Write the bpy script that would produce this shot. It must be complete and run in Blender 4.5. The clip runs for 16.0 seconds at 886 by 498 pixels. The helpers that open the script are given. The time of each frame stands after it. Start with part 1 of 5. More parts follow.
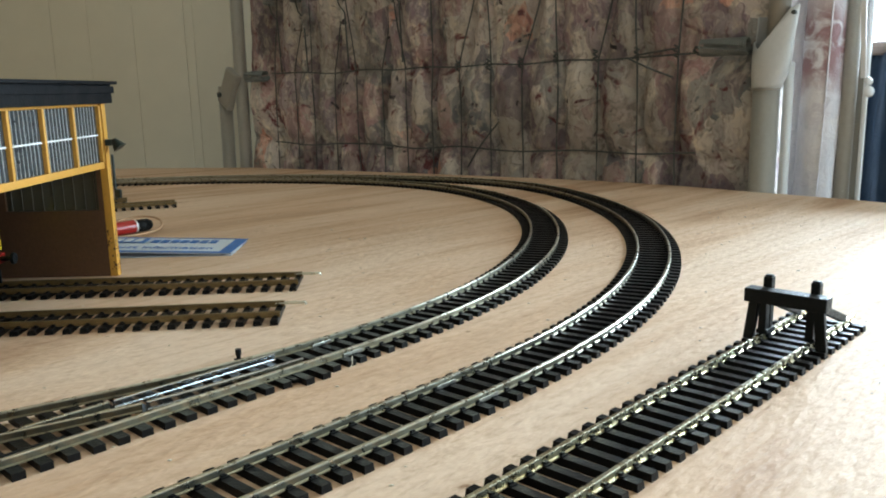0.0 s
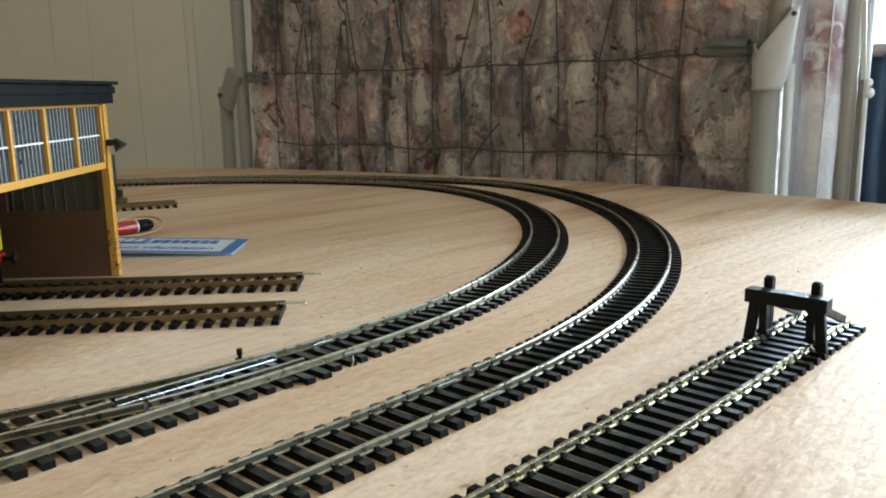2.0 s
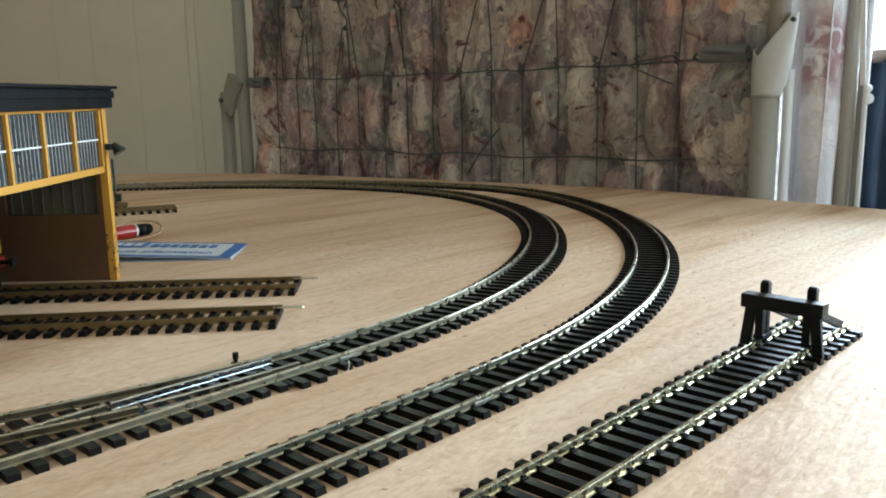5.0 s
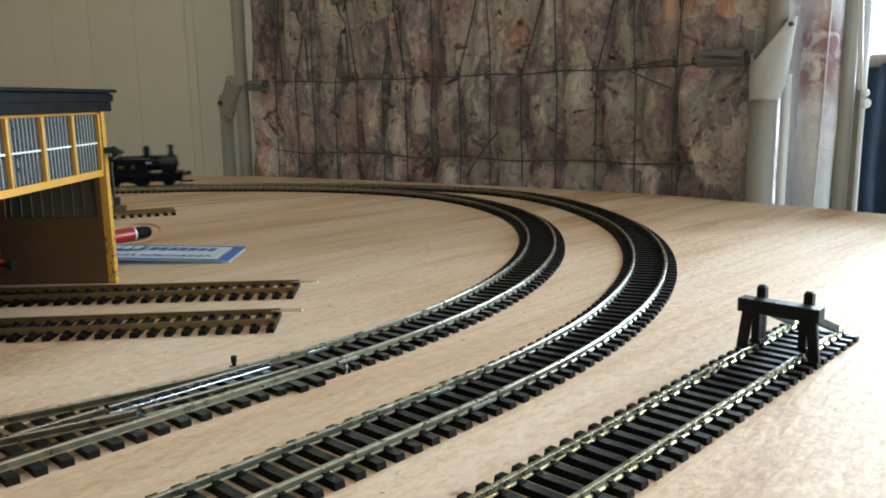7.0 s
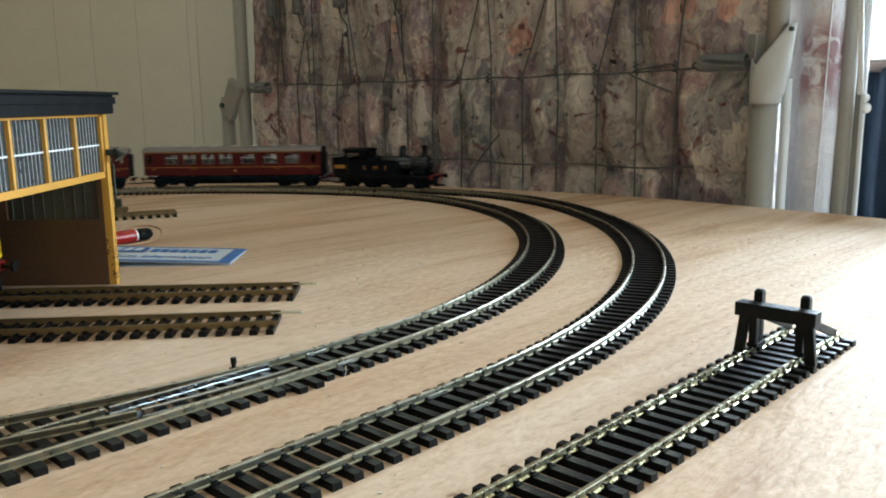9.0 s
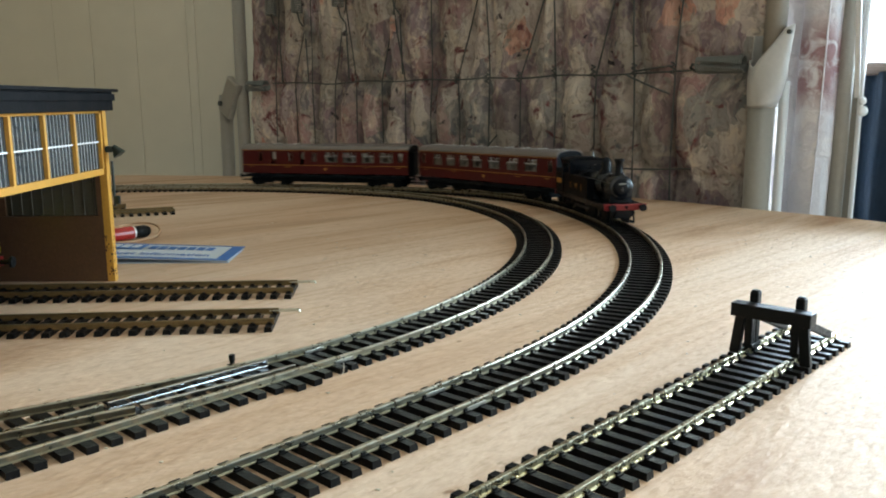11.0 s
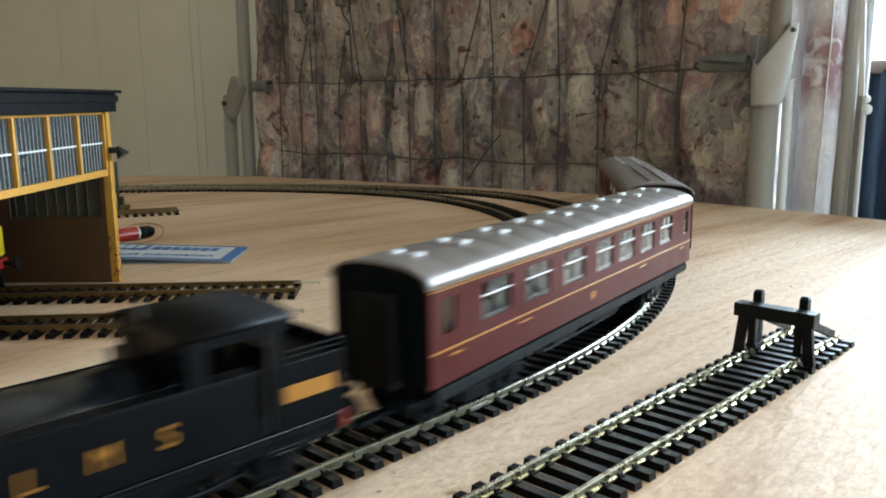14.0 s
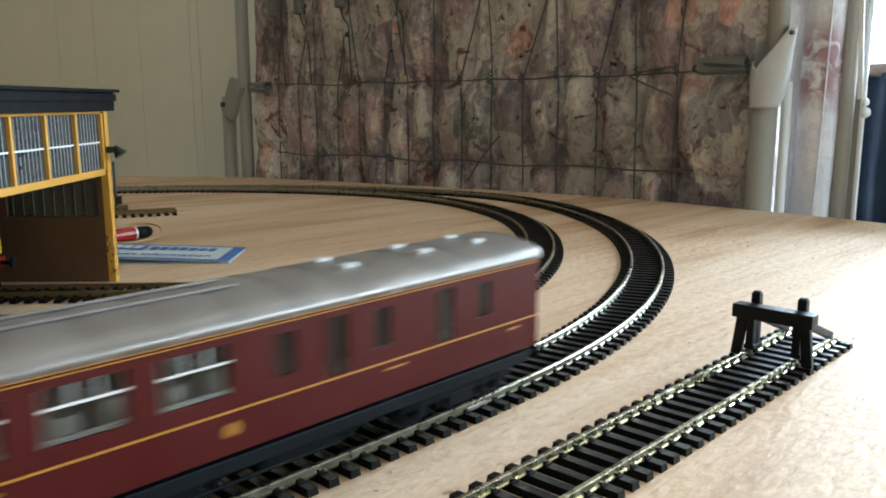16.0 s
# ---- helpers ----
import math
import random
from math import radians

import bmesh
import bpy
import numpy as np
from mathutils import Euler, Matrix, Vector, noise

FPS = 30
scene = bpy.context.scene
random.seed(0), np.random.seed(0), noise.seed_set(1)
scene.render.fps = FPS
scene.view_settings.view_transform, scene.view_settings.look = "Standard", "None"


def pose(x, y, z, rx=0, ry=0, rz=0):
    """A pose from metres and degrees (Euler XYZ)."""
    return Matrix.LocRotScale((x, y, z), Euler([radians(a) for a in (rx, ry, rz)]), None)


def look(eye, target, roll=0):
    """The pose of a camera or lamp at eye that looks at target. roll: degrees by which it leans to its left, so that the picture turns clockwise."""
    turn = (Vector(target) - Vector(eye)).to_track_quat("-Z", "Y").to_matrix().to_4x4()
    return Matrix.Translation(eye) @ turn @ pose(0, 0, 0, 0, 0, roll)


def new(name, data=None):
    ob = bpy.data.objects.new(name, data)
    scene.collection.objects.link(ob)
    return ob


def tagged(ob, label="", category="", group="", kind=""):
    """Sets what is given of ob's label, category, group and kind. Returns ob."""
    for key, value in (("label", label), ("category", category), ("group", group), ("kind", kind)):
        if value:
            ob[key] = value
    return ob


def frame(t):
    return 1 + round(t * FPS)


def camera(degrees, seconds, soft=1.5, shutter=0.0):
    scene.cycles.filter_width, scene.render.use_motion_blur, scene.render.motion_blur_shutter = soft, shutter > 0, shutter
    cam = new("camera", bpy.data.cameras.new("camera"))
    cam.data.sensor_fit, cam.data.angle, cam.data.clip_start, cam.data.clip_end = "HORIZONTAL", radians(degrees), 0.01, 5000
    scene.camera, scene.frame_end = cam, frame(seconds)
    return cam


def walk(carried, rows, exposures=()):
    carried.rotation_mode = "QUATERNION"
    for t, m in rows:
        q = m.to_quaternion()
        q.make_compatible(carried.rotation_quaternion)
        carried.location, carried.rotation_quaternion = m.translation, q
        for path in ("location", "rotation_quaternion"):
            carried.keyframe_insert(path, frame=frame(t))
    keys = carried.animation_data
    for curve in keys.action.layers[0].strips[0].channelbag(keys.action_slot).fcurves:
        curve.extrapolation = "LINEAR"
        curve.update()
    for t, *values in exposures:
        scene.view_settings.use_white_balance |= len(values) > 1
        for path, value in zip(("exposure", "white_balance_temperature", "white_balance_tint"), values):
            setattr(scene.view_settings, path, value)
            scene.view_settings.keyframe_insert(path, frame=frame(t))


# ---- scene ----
cam = camera(57.1, 16.0, soft=1.9, shutter=0.7)
PATH = [
    (0, (0.0002, 0.0000, 0.0943), (-0.0010, 1.9622, -0.2927), -1.26),
    (0.5, (0.0003, -0.0005, 0.0944), (-0.0008, 1.9623, -0.2897), -1.18),
    (1, (0.0003, -0.0003, 0.0943), (-0.0024, 1.9629, -0.2875), -1.16),
    (1.5, (0.0008, 0.0001, 0.0937), (-0.0014, 1.9632, -0.2887), -1.09),
    (2, (-0.0002, -0.0005, 0.0942), (-0.0010, 1.9621, -0.2908), -1.17),
    (2.5, (0.0008, -0.0009, 0.0946), (-0.0039, 1.9617, -0.2902), -1.21),
    (3, (0.0007, -0.0013, 0.0945), (-0.0051, 1.9618, -0.2881), -1.13),
    (3.5, (0.0011, -0.0009, 0.0945), (-0.0058, 1.9620, -0.2888), -1.14),
    (4, (0.0016, -0.0008, 0.0942), (-0.0067, 1.9628, -0.2859), -1.23),
    (6.5, (0.0020, -0.0012, 0.0937), (0.0029, 1.9651, -0.2719), -0.84),
    (7, (0.0021, -0.0018, 0.0945), (0.0006, 1.9645, -0.2707), -0.98),
    (7.5, (0.0021, -0.0027, 0.0944), (0.0023, 1.9647, -0.2649), -0.84),
    (8, (0.0016, -0.0034, 0.0948), (0.0015, 1.9644, -0.2626), -0.80),
    (8.5, (0.0020, -0.0034, 0.0951), (-0.0011, 1.9644, -0.2625), -0.77),
    (9, (0.0030, -0.0034, 0.0949), (-0.0019, 1.9642, -0.2638), -0.77),
    (11.5, (0.0024, -0.0051, 0.0948), (0.0049, 1.9623, -0.2646), -0.21),
    (12, (0.0024, -0.0046, 0.0943), (-0.0008, 1.9625, -0.2668), -0.29),
    (12.5, (0.0036, -0.0042, 0.0940), (-0.0010, 1.9621, -0.2717), -0.43),
    (13, (0.0029, -0.0044, 0.0949), (-0.0025, 1.9613, -0.2739), -0.53),
    (13.5, (0.0031, -0.0049, 0.0952), (-0.0042, 1.9614, -0.2701), -0.57),
    (14, (0.0031, -0.0049, 0.0954), (-0.0045, 1.9621, -0.2661), -0.49),
    (14.5, (0.0030, -0.0056, 0.0959), (-0.0044, 1.9618, -0.2633), -0.35),
    (15, (0.0025, -0.0054, 0.0955), (-0.0020, 1.9628, -0.2593), -0.24),
    (15.5, (0.0028, -0.0053, 0.0952), (0.0010, 1.9630, -0.2596), -0.26),
    (16, (0.0033, -0.0044, 0.0943), (-0.0005, 1.9638, -0.2609), -0.27),
]
walk(cam, [(t, look(eye, target, roll)) for t, eye, target, roll in PATH])

# ---- world, daylight, fill lamp and exposure ----
world = bpy.data.worlds.new("world")
scene.world = world
world.use_nodes = True
wn = world.node_tree
sky = wn.nodes.new("ShaderNodeTexSky")
sky.sky_type, sky.sun_disc, sky.sun_elevation, sky.sun_rotation = "NISHITA", False, radians(40), radians(70)
wn.links.new(sky.outputs[0], wn.nodes["Background"].inputs[0])
wn.nodes["Background"].inputs[1].default_value = 0.12


def area_lamp(name, where, target, wide, high, watts, colour):
    """A rectangular area lamp: sky light at a window's opening, or added fill."""
    lamp = bpy.data.lights.new(name, "AREA")
    lamp.shape, lamp.size, lamp.size_y, lamp.energy, lamp.color = "RECTANGLE", wide, high, watts, colour
    new(name, lamp).matrix_world = look(where, target)


area_lamp("north_window_daylight", (1.02, 1.38, 0.44), (0.1, 0.1, 0.0), 0.9, 0.62, 77, (0.66, 0.85, 1.0))
area_lamp("east_window_daylight", (1.50, 0.20, 0.25), (0.1, 0.42, 0.0), 1.0, 0.38, 12, (0.62, 0.85, 1.0))
# the south wall has no window: unseen lamp added to fill camera-facing sides
area_lamp("south_fill_light", (0.3, -1.45, 0.75), (0.2, 0.3, 0.1), 1.5, 0.8, 0.9, (0.88, 0.92, 0.95))
scene.view_settings.exposure = 0.63


# ---- materials ----
def material(name, base, rough=0.5, metal=0.0, vary=0.12, scale=40.0, bump=0.0, bump_scale=300.0, stretch=(1, 1, 1), spec=0.5, per_piece=0.0):
    """A surface with two scales of colour change, uneven gloss and fine relief."""
    m = bpy.data.materials.new(name)
    m.use_nodes = True
    n, l = m.node_tree.nodes, m.node_tree.links
    b = n["Principled BSDF"]
    b.inputs["Metallic"].default_value = metal
    b.inputs["Specular IOR Level"].default_value = spec
    tc = n.new("ShaderNodeTexCoord")
    mp = n.new("ShaderNodeMapping")
    mp.inputs["Scale"].default_value = stretch
    l.new(tc.outputs["Object"], mp.inputs[0])
    big, fine = n.new("ShaderNodeTexNoise"), n.new("ShaderNodeTexNoise")
    big.inputs["Scale"].default_value, fine.inputs["Scale"].default_value = scale, scale * 9
    big.inputs["Detail"].default_value = fine.inputs["Detail"].default_value = 5
    for x in (big, fine):
        l.new(mp.outputs[0], x.inputs["Vector"])
    mix = n.new("ShaderNodeMath")
    mix.operation = "ADD"
    l.new(big.outputs["Fac"], mix.inputs[0]), l.new(fine.outputs["Fac"], mix.inputs[1])
    last = mix.outputs[0]
    if per_piece:
        info, add = n.new("ShaderNodeObjectInfo"), n.new("ShaderNodeMath")
        add.operation, add.inputs[1].default_value = "MULTIPLY_ADD", per_piece
        l.new(info.outputs["Random"], add.inputs[0]), l.new(last, add.inputs[2])
        last = add.outputs[0]
    ramp = n.new("ShaderNodeMapRange")
    ramp.inputs[1].default_value, ramp.inputs[2].default_value = 0.6, 1.4 + per_piece
    ramp.inputs[3].default_value, ramp.inputs[4].default_value = 1 - vary, 1 + vary
    l.new(last, ramp.inputs[0])
    colour = n.new("ShaderNodeVectorMath")
    colour.operation = "SCALE"
    colour.inputs[0].default_value = base
    l.new(ramp.outputs[0], colour.inputs["Scale"])
    l.new(colour.outputs[0], b.inputs["Base Color"])
    gloss = n.new("ShaderNodeMapRange")
    gloss.inputs[1].default_value, gloss.inputs[2].default_value = 0.3, 0.7
    gloss.inputs[3].default_value, gloss.inputs[4].default_value = rough * 0.8, min(1, rough * 1.2)
    l.new(big.outputs["Fac"], gloss.inputs[0]), l.new(gloss.outputs[0], b.inputs["Roughness"])
    if bump:
        tex, bm_ = n.new("ShaderNodeTexNoise"), n.new("ShaderNodeBump")
        tex.inputs["Scale"].default_value, tex.inputs["Detail"].default_value = bump_scale, 4
        bm_.inputs["Strength"].default_value, bm_.inputs["Distance"].default_value = bump, 0.001
        l.new(mp.outputs[0], tex.inputs["Vector"]), l.new(tex.outputs["Fac"], bm_.inputs["Height"])
        l.new(bm_.outputs[0], b.inputs["Normal"])
    return m


def ramp_node(n, stops, kind="LINEAR"):
    r = n.new("ShaderNodeValToRGB")
    r.color_ramp.interpolation = kind
    els = r.color_ramp.elements
    while len(els) < len(stops):
        els.new(0.5)
    for el, (at, c) in zip(els, stops):
        el.position, el.color = at, (*c, 1)
    return r


def plywood_material():
    """Pale plywood: grain along the straight tracks, broad figure and short open pores."""
    m = bpy.data.materials.new("plywood")
    m.use_nodes = True
    n, l = m.node_tree.nodes, m.node_tree.links
    b = n["Principled BSDF"]
    tc, mp = n.new("ShaderNodeTexCoord"), n.new("ShaderNodeMapping")
    mp.inputs["Rotation"].default_value = (0, 0, radians(-46))
    l.new(tc.outputs["Object"], mp.inputs[0])

    def streak(scale, along, across, detail, warp=0.0):
        v, t = n.new("ShaderNodeMapping"), n.new("ShaderNodeTexNoise")
        v.inputs["Scale"].default_value = (along, across, 1)
        t.inputs["Scale"].default_value, t.inputs["Detail"].default_value, t.inputs["Distortion"].default_value = scale, detail, warp
        l.new(mp.outputs[0], v.inputs[0]), l.new(v.outputs[0], t.inputs["Vector"])
        return t.outputs["Fac"]

    figure, grain, pores, blot = streak(7, 0.35, 2.4, 4, 1.4), streak(70, 0.14, 3.0, 6), streak(420, 0.26, 1.0, 5), streak(3.5, 1, 1, 3)
    nap, flecks = streak(310, 0.48, 1.0, 7), streak(190, 0.5, 1.0, 2)
    base = ramp_node(n, [(0.28, (0.47, 0.282, 0.165)), (0.44, (0.665, 0.455, 0.300)), (0.60, (0.735, 0.545, 0.392)), (0.8, (0.770, 0.59, 0.440))])
    l.new(figure, base.inputs[0])
    lines = ramp_node(n, [(0.34, (0.90, 0.86, 0.82)), (0.52, (1, 1, 1))])
    l.new(grain, lines.inputs[0])
    holes = ramp_node(n, [(0.30, (0.86, 0.82, 0.78)), (0.46, (1, 1, 1)), (0.62, (1.0, 1.0, 1.0)), (0.75, (1.06, 1.06, 1.06))])
    l.new(pores, holes.inputs[0])
    soil = ramp_node(n, [(0.3, (0.93, 0.90, 0.87)), (0.6, (1, 1, 1))])
    l.new(blot, soil.inputs[0])
    specks = ramp_node(n, [(0.22, (0.55, 0.47, 0.40)), (0.27, (1, 1, 1))])
    l.new(flecks, specks.inputs[0])
    out = base.outputs[0]
    for other in (lines, holes, soil, specks):
        mx = n.new("ShaderNodeMixRGB")
        mx.blend_type, mx.inputs[0].default_value = "MULTIPLY", 1
        l.new(out, mx.inputs[1]), l.new(other.outputs[0], mx.inputs[2])
        out = mx.outputs[0]
    l.new(out, b.inputs["Base Color"])
    b.inputs["Roughness"].default_value = 0.66
    b.inputs["Specular IOR Level"].default_value = 0.28
    add, bp = n.new("ShaderNodeMath"), n.new("ShaderNodeBump")
    add.operation = "ADD"
    l.new(nap, add.inputs[0]), l.new(pores, add.inputs[1])
    bp.inputs["Strength"].default_value, bp.inputs["Distance"].default_value = 0.55, 0.0011
    l.new(add.outputs[0], bp.inputs["Height"]), l.new(bp.outputs[0], b.inputs["Normal"])
    return m


def floral_material(name, pale, rose=None):
    """Printed mattress ticking: cream, dusty pink, lilac grey and wine-red brush-stroke flowers."""
    m = bpy.data.materials.new(name)
    m.use_nodes = True
    n, l = m.node_tree.nodes, m.node_tree.links
    b = n["Principled BSDF"]
    tc = n.new("ShaderNodeTexCoord")
    wob, wv = n.new("ShaderNodeTexNoise"), n.new("ShaderNodeVectorMath")
    wob.inputs["Scale"].default_value, wob.inputs["Detail"].default_value = 34, 8
    l.new(tc.outputs["Object"], wob.inputs["Vector"])
    wv.operation = "MULTIPLY_ADD"
    wv.inputs[1].default_value = (0.035, 0.035, 0.035)
    l.new(wob.outputs["Color"], wv.inputs[0]), l.new(tc.outputs["Object"], wv.inputs[2])

    def cells(scale, stops, tall=1.0, turn=0.0):
        v, mp = n.new("ShaderNodeTexVoronoi"), n.new("ShaderNodeMapping")
        mp.inputs["Scale"].default_value, mp.inputs["Rotation"].default_value = (1, 1, tall), (0, turn, 0)
        v.inputs["Scale"].default_value = scale
        l.new(wv.outputs[0], mp.inputs[0]), l.new(mp.outputs[0], v.inputs["Vector"])
        sep = n.new("ShaderNodeSeparateColor")
        l.new(v.outputs["Color"], sep.inputs[0])
        r = ramp_node(n, stops, "CONSTANT")
        l.new(sep.outputs[0], r.inputs[0])
        return r.outputs[0]

    cream, pink, lilac, grey, wine, peach = (0.50, 0.44, 0.385), (0.33, 0.20, 0.19), (0.22, 0.160, 0.180), (0.145, 0.148, 0.150), (0.13, 0.032, 0.036), (0.56, 0.27, 0.19)
    patches = cells(25, [(0, cream), (0.22, lilac), (0.40, pink), (0.54, grey), (0.68, cream), (0.82, peach), (0.88, lilac)], 0.6, 0.15)
    leaves = cells(85, [(0, cream), (0.3, lilac), (0.5, pink), (0.65, grey), (0.86, cream)], 0.45, -0.5)

    def blend(fac, a, c):
        mx = n.new("ShaderNodeMixRGB")
        if isinstance(fac, float):
            mx.inputs[0].default_value = fac
        else:
            l.new(fac, mx.inputs[0])
        for i, x in ((1, a), (2, c)):
            if isinstance(x, tuple):
                mx.inputs[i].default_value = (*x, 1)
            else:
                l.new(x, mx.inputs[i])
        return mx.outputs[0]

    def spots(scale, lo, hi, detail=4, warp=0.8):
        t, r = n.new("ShaderNodeTexNoise"), n.new("ShaderNodeMapRange")
        t.inputs["Scale"].default_value, t.inputs["Detail"].default_value, t.inputs["Distortion"].default_value = scale, detail, warp
        r.inputs[1].default_value, r.inputs[2].default_value = lo, hi
        l.new(tc.outputs["Object"], t.inputs["Vector"]), l.new(t.outputs["Fac"], r.inputs[0])
        return r.outputs[0]

    out = blend(0.30, patches, leaves)
    out = blend(spots(60, 0.54, 0.74), out, (0.58, 0.49, 0.38))
    out = blend(spots(30, 0.60, 0.68, 8, 1.6), out, wine)
    out = blend(spots(46, 0.58, 0.66, 7, 2.0), out, (0.30, 0.255, 0.22))
    out = blend(spots(52, 0.655, 0.70, 6, 1.0), out, (0.030, 0.024, 0.030))
    for turn, fine, ink in ((0.5, 62, (0.10, 0.075, 0.072)), (-0.7, 55, (0.52, 0.45, 0.38)), (0.9, 110, (0.14, 0.09, 0.09)), (-0.25, 90, (0.50, 0.42, 0.37))):
        sm, st, sr = n.new("ShaderNodeMapping"), n.new("ShaderNodeTexNoise"), n.new("ShaderNodeMapRange")
        sm.inputs["Rotation"].default_value, sm.inputs["Scale"].default_value = (0, turn, 0), (2.2, 2.2, 0.45)
        st.inputs["Scale"].default_value, st.inputs["Detail"].default_value, st.inputs["Distortion"].default_value = fine, 5, 0.6
        sr.inputs[1].default_value, sr.inputs[2].default_value = 0.55, 0.84
        l.new(wv.outputs[0], sm.inputs[0]), l.new(sm.outputs[0], st.inputs["Vector"]), l.new(st.outputs["Fac"], sr.inputs[0])
        out = blend(sr.outputs[0], out, ink)
    # broad blocks of the print, some pale, some deep
    bmap, block, sep2, tone = n.new("ShaderNodeMapping"), n.new("ShaderNodeTexVoronoi"), n.new("ShaderNodeSeparateColor"), n.new("ShaderNodeMapRange")
    bmap.inputs["Scale"].default_value = (1, 1, 0.55)
    block.feature, block.inputs["Scale"].default_value, block.inputs["Smoothness"].default_value = "SMOOTH_F1", 17, 0.25
    l.new(wv.outputs[0], bmap.inputs[0]), l.new(bmap.outputs[0], block.inputs["Vector"]), l.new(block.outputs["Color"], sep2.inputs[0])
    l.new(sep2.outputs[1], tone.inputs[0])
    tone.inputs[3].default_value, tone.inputs[4].default_value = 0.58, 1.50
    shade = n.new("ShaderNodeVectorMath")
    shade.operation = "SCALE"
    l.new(out, shade.inputs[0]), l.new(tone.outputs[0], shade.inputs["Scale"])
    out = shade.outputs[0]
    # mix towards cool white: bright window light put into the print's colour
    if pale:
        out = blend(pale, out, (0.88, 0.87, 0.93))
    if rose:
        # one large dusky rose of the print
        gap, near_, mod = n.new("ShaderNodeVectorMath"), n.new("ShaderNodeMapRange"), n.new("ShaderNodeMath")
        gap.operation, gap.inputs[1].default_value, mod.operation = "DISTANCE", rose[:3], "MULTIPLY"
        l.new(wv.outputs[0], gap.inputs[0]), l.new(gap.outputs["Value"], near_.inputs[0])
        near_.inputs[1].default_value, near_.inputs[2].default_value, near_.inputs[3].default_value, near_.inputs[4].default_value = rose[3] * 0.5, rose[3], 1, 0
        l.new(near_.outputs[0], mod.inputs[0]), l.new(spots(48, 0.36, 0.50, 6, 1.4), mod.inputs[1])
        out = blend(mod.outputs[0], out, (0.36, 0.22, 0.235))
    l.new(out, b.inputs["Base Color"])
    b.inputs["Roughness"].default_value = 0.75
    weave, bp = n.new("ShaderNodeTexNoise"), n.new("ShaderNodeBump")
    weave.inputs["Scale"].default_value, weave.inputs["Detail"].default_value, weave.inputs["Distortion"].default_value = 75, 6, 0.8
    bp.inputs["Strength"].default_value, bp.inputs["Distance"].default_value = 0.6, 0.006
    l.new(tc.outputs["Object"], weave.inputs["Vector"]), l.new(weave.outputs["Fac"], bp.inputs["Height"]), l.new(bp.outputs[0], b.inputs["Normal"])
    return m


def glass_material(name, tint, rough=0.02, clear=1.0):
    m = bpy.data.materials.new(name)
    m.use_nodes = True
    b = m.node_tree.nodes["Principled BSDF"]
    b.inputs["Base Color"].default_value = (*tint, 1)
    b.inputs["Roughness"].default_value = rough
    b.inputs["Transmission Weight"].default_value = clear
    b.inputs["IOR"].default_value = 1.3
    return m


PLY = plywood_material()
TICKING = floral_material("mattress_ticking", 0.0)
# same ticking, whitened as if overexposed by the window beside it
TICKING_LIT = floral_material("mattress_ticking_window_lit", 0.84)
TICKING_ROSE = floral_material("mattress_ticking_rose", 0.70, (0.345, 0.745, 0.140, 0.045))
GLASS = glass_material("clear_plastic_glazing", (0.93, 0.95, 0.95))
SMOKY = glass_material("smoky_glazing", (0.13, 0.125, 0.10), 0.22, 0.35)
DIRTY = glass_material("dirty_glazing", (0.085, 0.095, 0.10), 0.16, 0.45)
RAIL = material("nickel_silver_rail", (0.66, 0.63, 0.52), 0.30, 1.0, 0.16, 300)
RAIL_WEB = material("tarnished_grey_rail_web", (0.33, 0.30, 0.22), 0.31, 1.0, 0.25, 300)
BRIGHT_RAIL = material("clean_rail", (0.60, 0.56, 0.42), 0.27, 1.0, 0.14, 300)
BRIGHT_WEB = material("clean_brassy_rail_web", (0.66, 0.57, 0.36), 0.27, 1.0, 0.2, 300)
BRASS_WEB = material("tarnished_rail_web", (0.22, 0.145, 0.06), 0.45, 0.6, 0.35, 200, 0.2, 900)
JOINER = material("dull_rail_joiner", (0.30, 0.28, 0.24), 0.4, 1.0, 0.2, 300)
BRASS_RAIL = material("tarnished_rail", (0.20, 0.14, 0.068), 0.45, 0.7, 0.25, 200, 0.2, 900)
STEEL = material("bright_steel_blade", (0.72, 0.74, 0.76), 0.16, 1.0, 0.08, 200)
SLEEPER = material("black_plastic_sleeper", (0.0065, 0.006, 0.006), 0.40, 0, 0.35, 300, 0.2, 900, per_piece=0.2, spec=0.12)
BUFFER_BLACK = material("black_moulded_plastic", (0.006, 0.0068, 0.0072), 0.42, 0, 0.3, 200, 0.3, 1500, spec=0.2)
YELLOW = material("ochre_yellow_plastic", (0.60, 0.30, 0.045), 0.5, 0, 0.12, 120, 0.2, 900)
BROWN = material("brown_painted_wall", (0.105, 0.048, 0.022), 0.6, 0, 0.22, 60, 0.2, 900)
ROOF_BLACK = material("slate_black_roof", (0.0065, 0.0068, 0.0078), 0.6, 0, 0.4, 120, 0.2, 700, spec=0.1)
WHITE = material("white_plastic", (0.78, 0.78, 0.78), 0.45, 0, 0.05, 100)
DARK_GREEN = material("dark_green_paint", (0.007, 0.016, 0.012), 0.4, 0, 0.2, 200)
CREAM = material("cream_panel_paint", (0.545, 0.475, 0.345), 0.55, 0, 0.05, 3, 0.08, 200)
ROOM_WHITE = material("white_ceiling_paint", (0.50, 0.43, 0.34), 0.7, 0, 0.04, 3)
CARPET = material("beige_carpet", (0.28, 0.23, 0.19), 0.95, 0, 0.2, 30, 0.6, 300)
TUBE = material("grey_enamelled_tube", (0.33, 0.305, 0.265), 0.40, 0, 0.07, 25, 0.05, 300)
TUBE_WHITE = material("white_enamelled_metal", (0.74, 0.75, 0.76), 0.32, 0, 0.05, 30)
